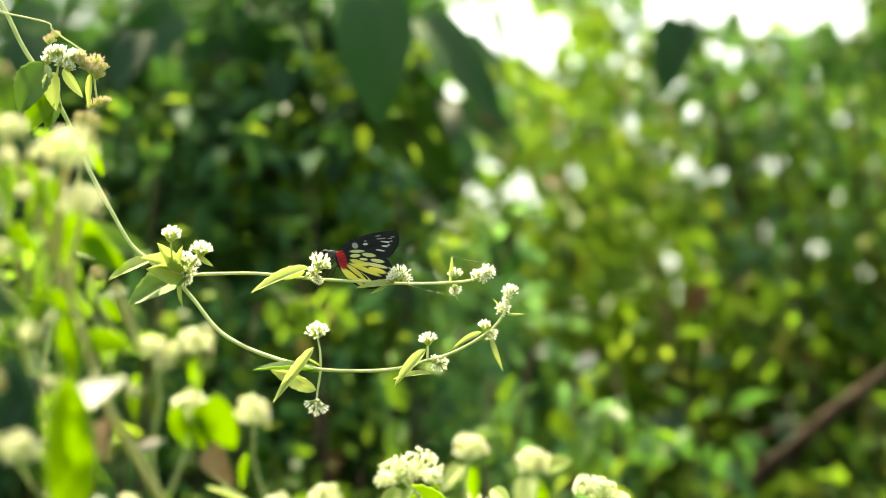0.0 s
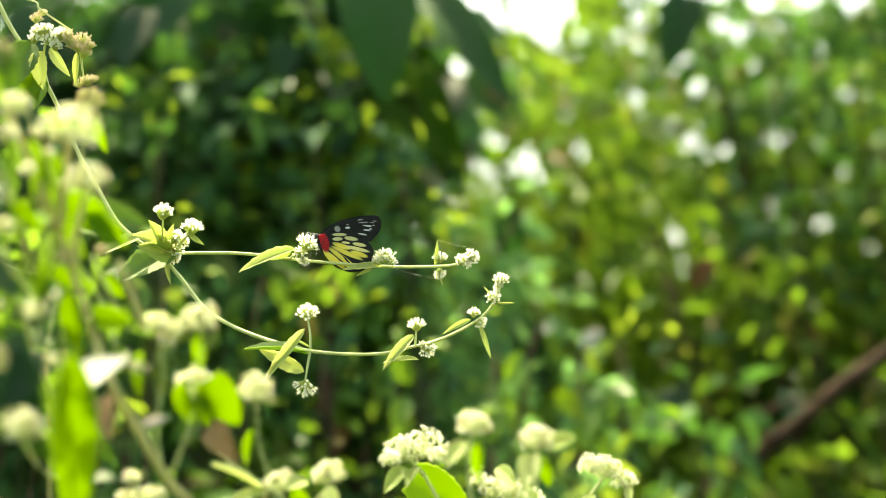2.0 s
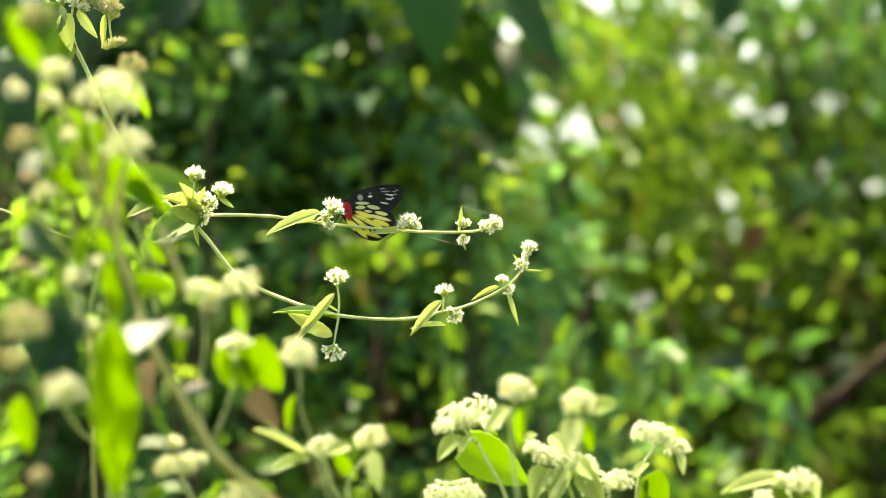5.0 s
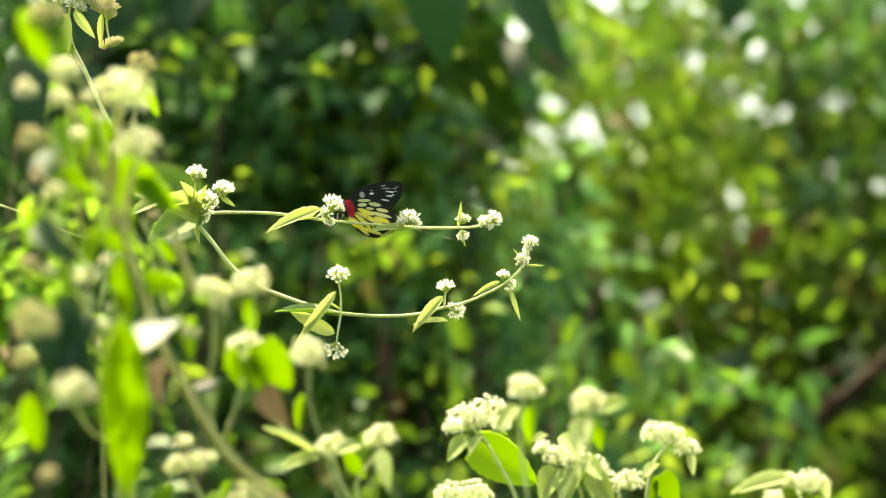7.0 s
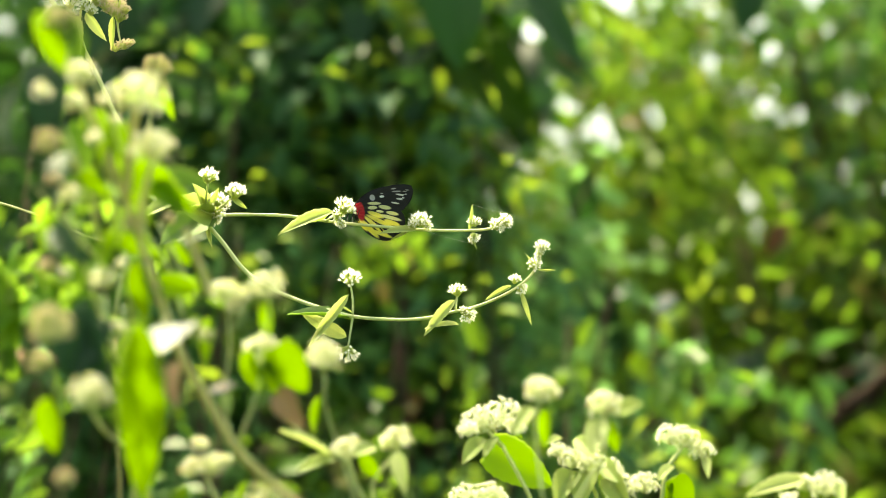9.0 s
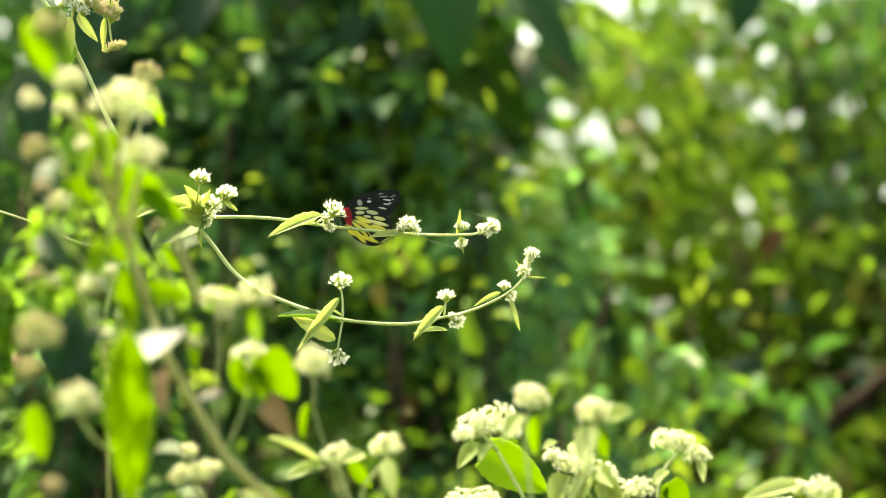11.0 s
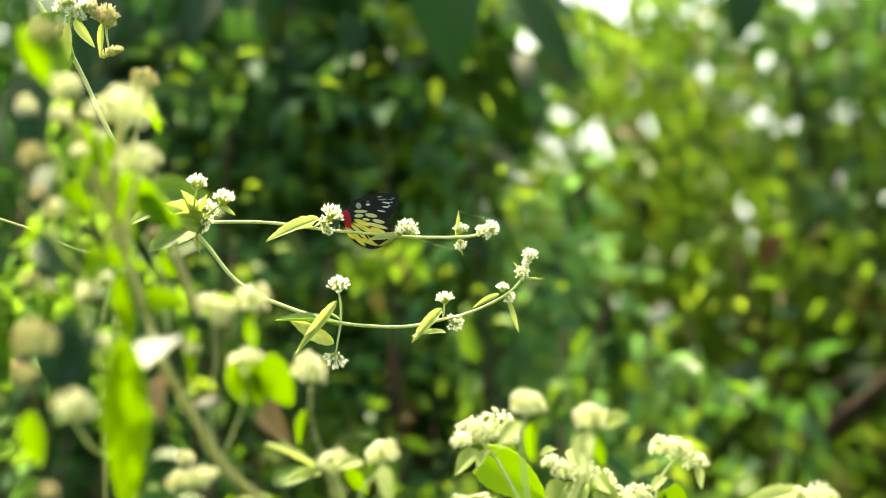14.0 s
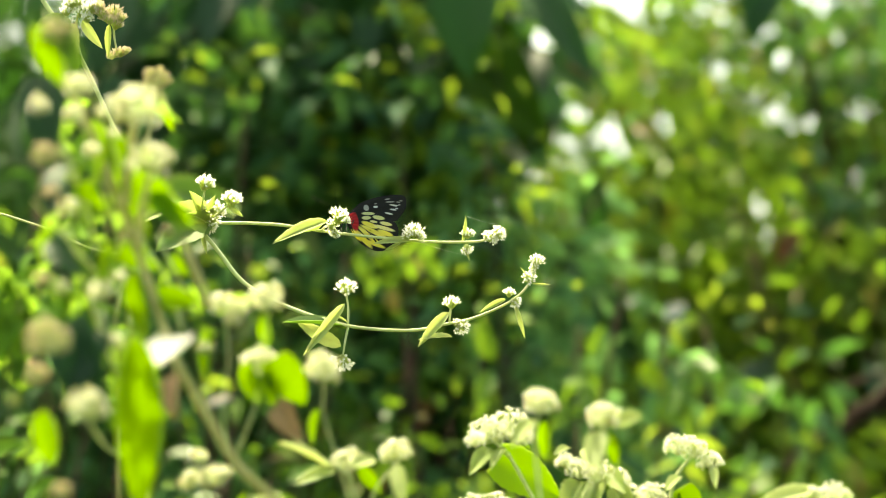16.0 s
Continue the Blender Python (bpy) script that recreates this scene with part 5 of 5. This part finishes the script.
# low tuft, near the plane of the vine
grow((-0.0082, 1.700, -0.2306),
     [[(-0.0123, 1.700, -0.1260), (-0.0052, 1.700, -0.1389), (0.0020, 1.700, -0.1538), (0.0034, 1.700, -0.1733)], [(-0.0223, 1.700, -0.1146), (-0.0166, 1.700, -0.1217), (-0.0123, 1.700, -0.1260)]],
     [(-0.0231, 1.700, -0.1131, 0.0108, ''), (-0.0120, 1.700, -0.1103, 0.0114, ''), (-0.0056, 1.680, -0.1146, 0.0068, ''), (-0.0293, 1.680, -0.1160, 0.0062, ''), (-0.0315, 1.700, -0.1526, 0.0097, ''), (-0.0186, 1.700, -0.1515, 0.0097, '')],
     [((-0.0199, 1.740, -0.1305), (0.0144, 1.720, -0.1464), LEAF_HEART, 0, 0.85),
      ((-0.0223, 1.700, -0.1217), (-0.0319, 1.680, -0.1315), LEAF_LONG, 10, 1.30),
      ((-0.0094, 1.700, -0.1160), (-0.0017, 1.680, -0.1197), LEAF_GREEN, 10, 1.00),
      ((-0.0151, 1.700, -0.1217), (-0.0220, 1.680, -0.1287), LEAF_LONG, 30, 1.00)],
     'low stalk with a dense white flower cluster and heart-shaped leaf', T, 0.0012)
grow((0.0376, 1.700, -0.2306),
     [[(0.0263, 1.700, -0.1389), (0.0348, 1.700, -0.1504), (0.0376, 1.700, -0.1733)]],
     [(0.0154, 1.700, -0.1283, 0.0057, ''), (0.0229, 1.700, -0.1326, 0.0080, ''), (0.0331, 1.700, -0.1346, 0.0091, ''), (0.0423, 1.700, -0.1378, 0.0074, ''), (0.0480, 1.700, -0.1475, 0.0097, ''), (0.0591, 1.700, -0.1450, 0.0080, '')],
     [((0.0249, 1.700, -0.1218), (0.0330, 1.680, -0.1288), LEAF_LONG, 10, 1.30),
      ((0.0234, 1.700, -0.1389), (0.0146, 1.680, -0.1514), LEAF_FOLD, 10, 1.10),
      ((0.0334, 1.700, -0.1389), (0.0245, 1.680, -0.1542), LEAF_FOLD, 20, 1.00),
      ((0.0405, 1.700, -0.1418), (0.0499, 1.680, -0.1542), LEAF_FOLD, 10, 1.00),
      ((0.0377, 1.700, -0.1332), (0.0443, 1.680, -0.1415), LEAF_LONG, 20, 1.40),
      ((0.0177, 1.700, -0.1218), (0.0105, 1.680, -0.1217), LEAF_LONG, 20, 0.80)],
     'low stalk with white flower clusters and pale leaves', T, 0.0012)
grow((0.0690, 1.700, -0.2306),
     [[(0.0791, 1.700, -0.1261), (0.0705, 1.700, -0.1390), (0.0676, 1.700, -0.1590)]],
     [(0.0720, 1.700, -0.1204, 0.0080, ''), (0.0805, 1.700, -0.1218, 0.0083, ''), (0.0885, 1.700, -0.1284, 0.0074, '')],
     [((0.0748, 1.700, -0.1418), (0.0838, 1.680, -0.1543), LEAF_HEART, 10, 1.00),
      ((0.0719, 1.700, -0.1447), (0.0697, 1.680, -0.1542), LEAF_HEART, 30, 0.80),
      ((0.0905, 1.700, -0.1318), (0.0903, 1.680, -0.1387), LEAF_LONG, 10, 0.80),
      ((0.0734, 1.700, -0.1361), (0.0655, 1.680, -0.1401), LEAF_LONG, 20, 1.00)],
     'low stalk with a flat white flower cluster', T, 0.0012)
grow((0.1429, 1.600, -0.2168),
     [[(0.1375, 1.600, -0.1441), (0.1348, 1.600, -0.1575), (0.1362, 1.600, -0.1764)]],
     [(0.1423, 1.600, -0.1376, 0.0091, ''), (0.1321, 1.600, -0.1360, 0.0064, ''), (0.1241, 1.600, -0.1446, 0.0064, '')],
     [((0.1335, 1.600, -0.1347), (0.1035, 1.580, -0.1374), LEAF_LONG, 30, 1.00),
      ((0.1482, 1.600, -0.1360), (0.1477, 1.580, -0.1449), LEAF_LONG, 10, 0.80)],
     'low stalk with soft cream flower heads', T, 0.0012)

# a thin pale runner across the near stalks
bm = bmesh.new()
RB = at(-0.4071, 1.860, -0.7109)
tube(bm, [q - RB for q in (at(-0.4071, 1.860, -0.7109), at(-0.4084, 1.860, -0.3944), at(-0.4037, 1.860, -0.1112), at(-0.3528, 1.860, -0.0110), at(-0.3089, 1.860, -0.0017), at(-0.2713, 1.860, -0.0105), at(-0.2538, 1.860, -0.0181), at(-0.2400, 1.860, -0.0237), at(-0.2244, 1.860, -0.0269), at(-0.2118, 1.860, -0.0281))], 0.0009, 0.0005, 7)
runner = thing("vine_runner", Matrix.Translation(RB), "thin pale bare vine runner", "vine")
part("stem", bm, stem_skin, runner)


# ---- what moves ----
def motions():
    # seconds; the vine's shift to the side and up in millimetres and its lean; the turn, nod and lean of the upper and of the lower shoot
    # in degrees; the insect's own shift along and up its shoot in millimetres
    sway = (
        (0, -0.0, -0.0, 0.0, 0.1, -0.1, -0.0, -0.0, -0.0, -0.0, -0.1, -0.0),
        (0.5, -1.2, -3.9, 2.1, 6.4, 0.3, 1.4, 6.6, -1.6, 2.5, -2.5, -1.4),
        (1, 0.2, 1.3, -1.8, -2.2, 0.1, 1.0, -1.3, -1.1, 0.3, 1.3, 2.5),
        (1.5, -8.1, -2.6, 0.2, 6.4, -0.3, 1.5, 4.3, -0.9, 2.0, -1.8, -0.1),
        (2, -10.1, -0.3, -0.1, 5.4, -1.3, 1.2, 4.8, -1.5, 2.2, -1.8, -0.6),
        (2.5, -19.8, -0.0, 0.4, 9.1, -1.7, 1.1, 7.2, -2.1, 2.3, -2.9, -0.7),
        (3, -21.2, -1.4, 0.3, 8.0, -0.0, 2.5, 6.8, -0.8, 2.5, -2.2, -1.2),
        (3.5, -22.4, -1.0, 1.6, 9.5, 0.0, 2.0, 8.4, -0.9, 2.7, -3.2, -2.8),
        (4, -20.7, 2.1, 0.1, 7.6, -0.1, 1.4, 6.1, -0.9, 2.1, -2.2, -1.9),
        (6.5, -30.0, 3.3, 0.0, 14.3, 0.3, 4.0, 11.2, -0.3, 4.9, -3.4, -5.5),
        (7, -27.6, 3.9, -1.0, 11.1, 1.3, 3.3, 8.4, 0.8, 3.5, -1.2, -3.9),
        (7.5, -35.1, 0.6, -0.1, 16.0, 0.6, 4.8, 12.2, 0.4, 5.9, -3.5, -4.8),
        (8, -27.2, 1.9, -1.2, 11.2, 1.7, 4.1, 8.9, 1.6, 4.1, -1.4, -4.1),
        (10.5, -33.2, 5.3, -1.0, 13.3, 1.4, 3.7, 11.0, -0.2, 4.5, -2.5, -4.7),
        (11, -32.7, 5.6, -0.6, 13.6, 1.1, 3.7, 11.4, -0.6, 4.6, -2.3, -4.9),
        (11.5, -31.8, 4.5, -0.6, 13.0, 0.5, 3.0, 10.8, -0.7, 4.1, -2.2, -4.8),
        (12, -35.1, 5.0, -0.7, 14.0, 0.3, 3.5, 12.0, -1.0, 4.8, -3.1, -5.2),
        (12.5, -36.3, 6.6, -0.7, 14.0, 0.1, 2.9, 11.8, -1.2, 4.7, -2.2, -5.1),
        (13, -32.9, 6.2, -1.3, 12.2, 0.1, 3.2, 10.0, -0.6, 4.2, -1.5, -3.9),
        (13.5, -33.7, 5.0, -1.0, 13.4, 0.6, 3.8, 11.1, -0.9, 4.9, -1.9, -4.0),
        (14, -33.3, 6.5, -0.9, 12.9, 0.6, 3.1, 10.4, -0.6, 4.2, -2.0, -4.7),
        (14.5, -33.9, 5.1, -0.7, 13.8, 0.2, 3.2, 11.8, -1.1, 4.7, -2.3, -5.0),
        (15, -32.3, 7.0, -1.3, 11.1, 1.1, 3.5, 9.6, 0.2, 4.0, -1.4, -4.0),
        (15.5, -34.5, 7.9, -1.2, 11.3, 0.7, 3.0, 9.6, -0.2, 4.2, -1.2, -3.4),
        (16, -37.8, 5.3, -0.9, 13.3, 0.7, 4.2, 12.0, -0.6, 5.1, -1.9, -4.0),
    )
    vine_rows, upper_rows, lower_rows, fly_rows = [], [], [], []
    for t, sx, sz, tip, yaw, nod, lean, yaw_low, nod_low, lean_low, ox, oz in sway:
        m = NODE @ Matrix.Translation((sx / 1000, 0, sz / 1000)) @ pose(0, 0, 0, 0, tip)
        up = pose(0, 0, 0, 0, lean) @ pose(0, 0, 0, nod) @ pose(0, 0, 0, 0, 0, yaw)
        vine_rows.append((t, m))
        upper_rows.append((t, up))
        lower_rows.append((t, pose(0, 0, 0, 0, lean_low) @ pose(0, 0, 0, nod_low) @ pose(0, 0, 0, 0, 0, yaw_low)))
        fly_rows.append((t, m @ up @ SEAT @ Matrix.Translation((ox / 1000, 0, oz / 1000)) @ pose(0, 0, 0, 0, 0, float(np.interp(t, (4, 6.5), (2, 11))))))
    walk(vine, vine_rows)
    walk(upper, upper_rows)
    walk(lower, lower_rows)
    walk(butterfly, fly_rows)
    # seconds, shift to the side and up in millimetres
    near_drift = (
        (0, 5.5, -1.6),
        (0.5, 7.9, -0.1),
        (1, 3.2, -2.5),
        (1.5, 5.0, -0.8),
        (2, 4.8, -0.3),
        (2.5, 2.1, -1.4),
        (3, 2.5, 0.2),
        (3.5, 1.1, 1.2),
        (4, 0.0, 0.0),
        (6.5, 0.9, 2.4),
        (7, 1.3, 1.5),
        (7.5, 1.5, 2.6),
        (8, 1.8, 1.7),
        (10.5, -0.1, 1.5),
        (11, -1.3, 0.9),
        (11.5, -0.8, 1.4),
        (12, -1.0, 2.0),
        (12.5, -2.4, 1.7),
        (13, -1.9, 1.5),
        (13.5, -2.0, 1.3),
        (14, -2.4, 1.0),
        (14.5, -2.7, 1.0),
        (15, -3.3, 0.6),
        (15.5, -3.8, 1.1),
        (16, -3.5, 1.0),
    )
    low_drift = (
        (0, 0.3, 0.8),
        (0.5, 0.4, 1.0),
        (1, -0.0, 0.3),
        (1.5, 0.8, 0.7),
        (2, 0.3, 0.8),
        (2.5, 0.1, 0.1),
        (3, -0.4, 0.5),
        (3.5, -0.4, 0.7),
        (4, -0.0, 0.0),
        (6.5, 1.9, 0.8),
        (7, 2.3, 0.1),
        (7.5, 2.3, 0.3),
        (8, 2.3, 0.1),
        (10.5, 2.2, 0.0),
        (11, 2.0, 0.2),
        (11.5, 1.7, 0.3),
        (12, 1.7, 0.2),
        (12.5, 1.4, 0.5),
        (13, 1.3, 0.4),
        (13.5, 1.5, 0.3),
        (14, 1.5, 0.3),
        (14.5, 1.0, 0.6),
        (15, 1.0, 0.2),
        (15.5, 0.6, 0.1),
        (16, 0.9, 0.0),
    )
    for things, drift in ((STALKS[G] + [runner], near_drift), (STALKS[T], low_drift)):
        share = 0.91 if drift is near_drift else 1.0
        for ob in things:
            home = ob.matrix_basis.copy()
            walk(ob, [(t, Matrix.Translation((share * x / 1000, 0, share * z / 1000)) @ home) for t, x, z in drift])


motions()
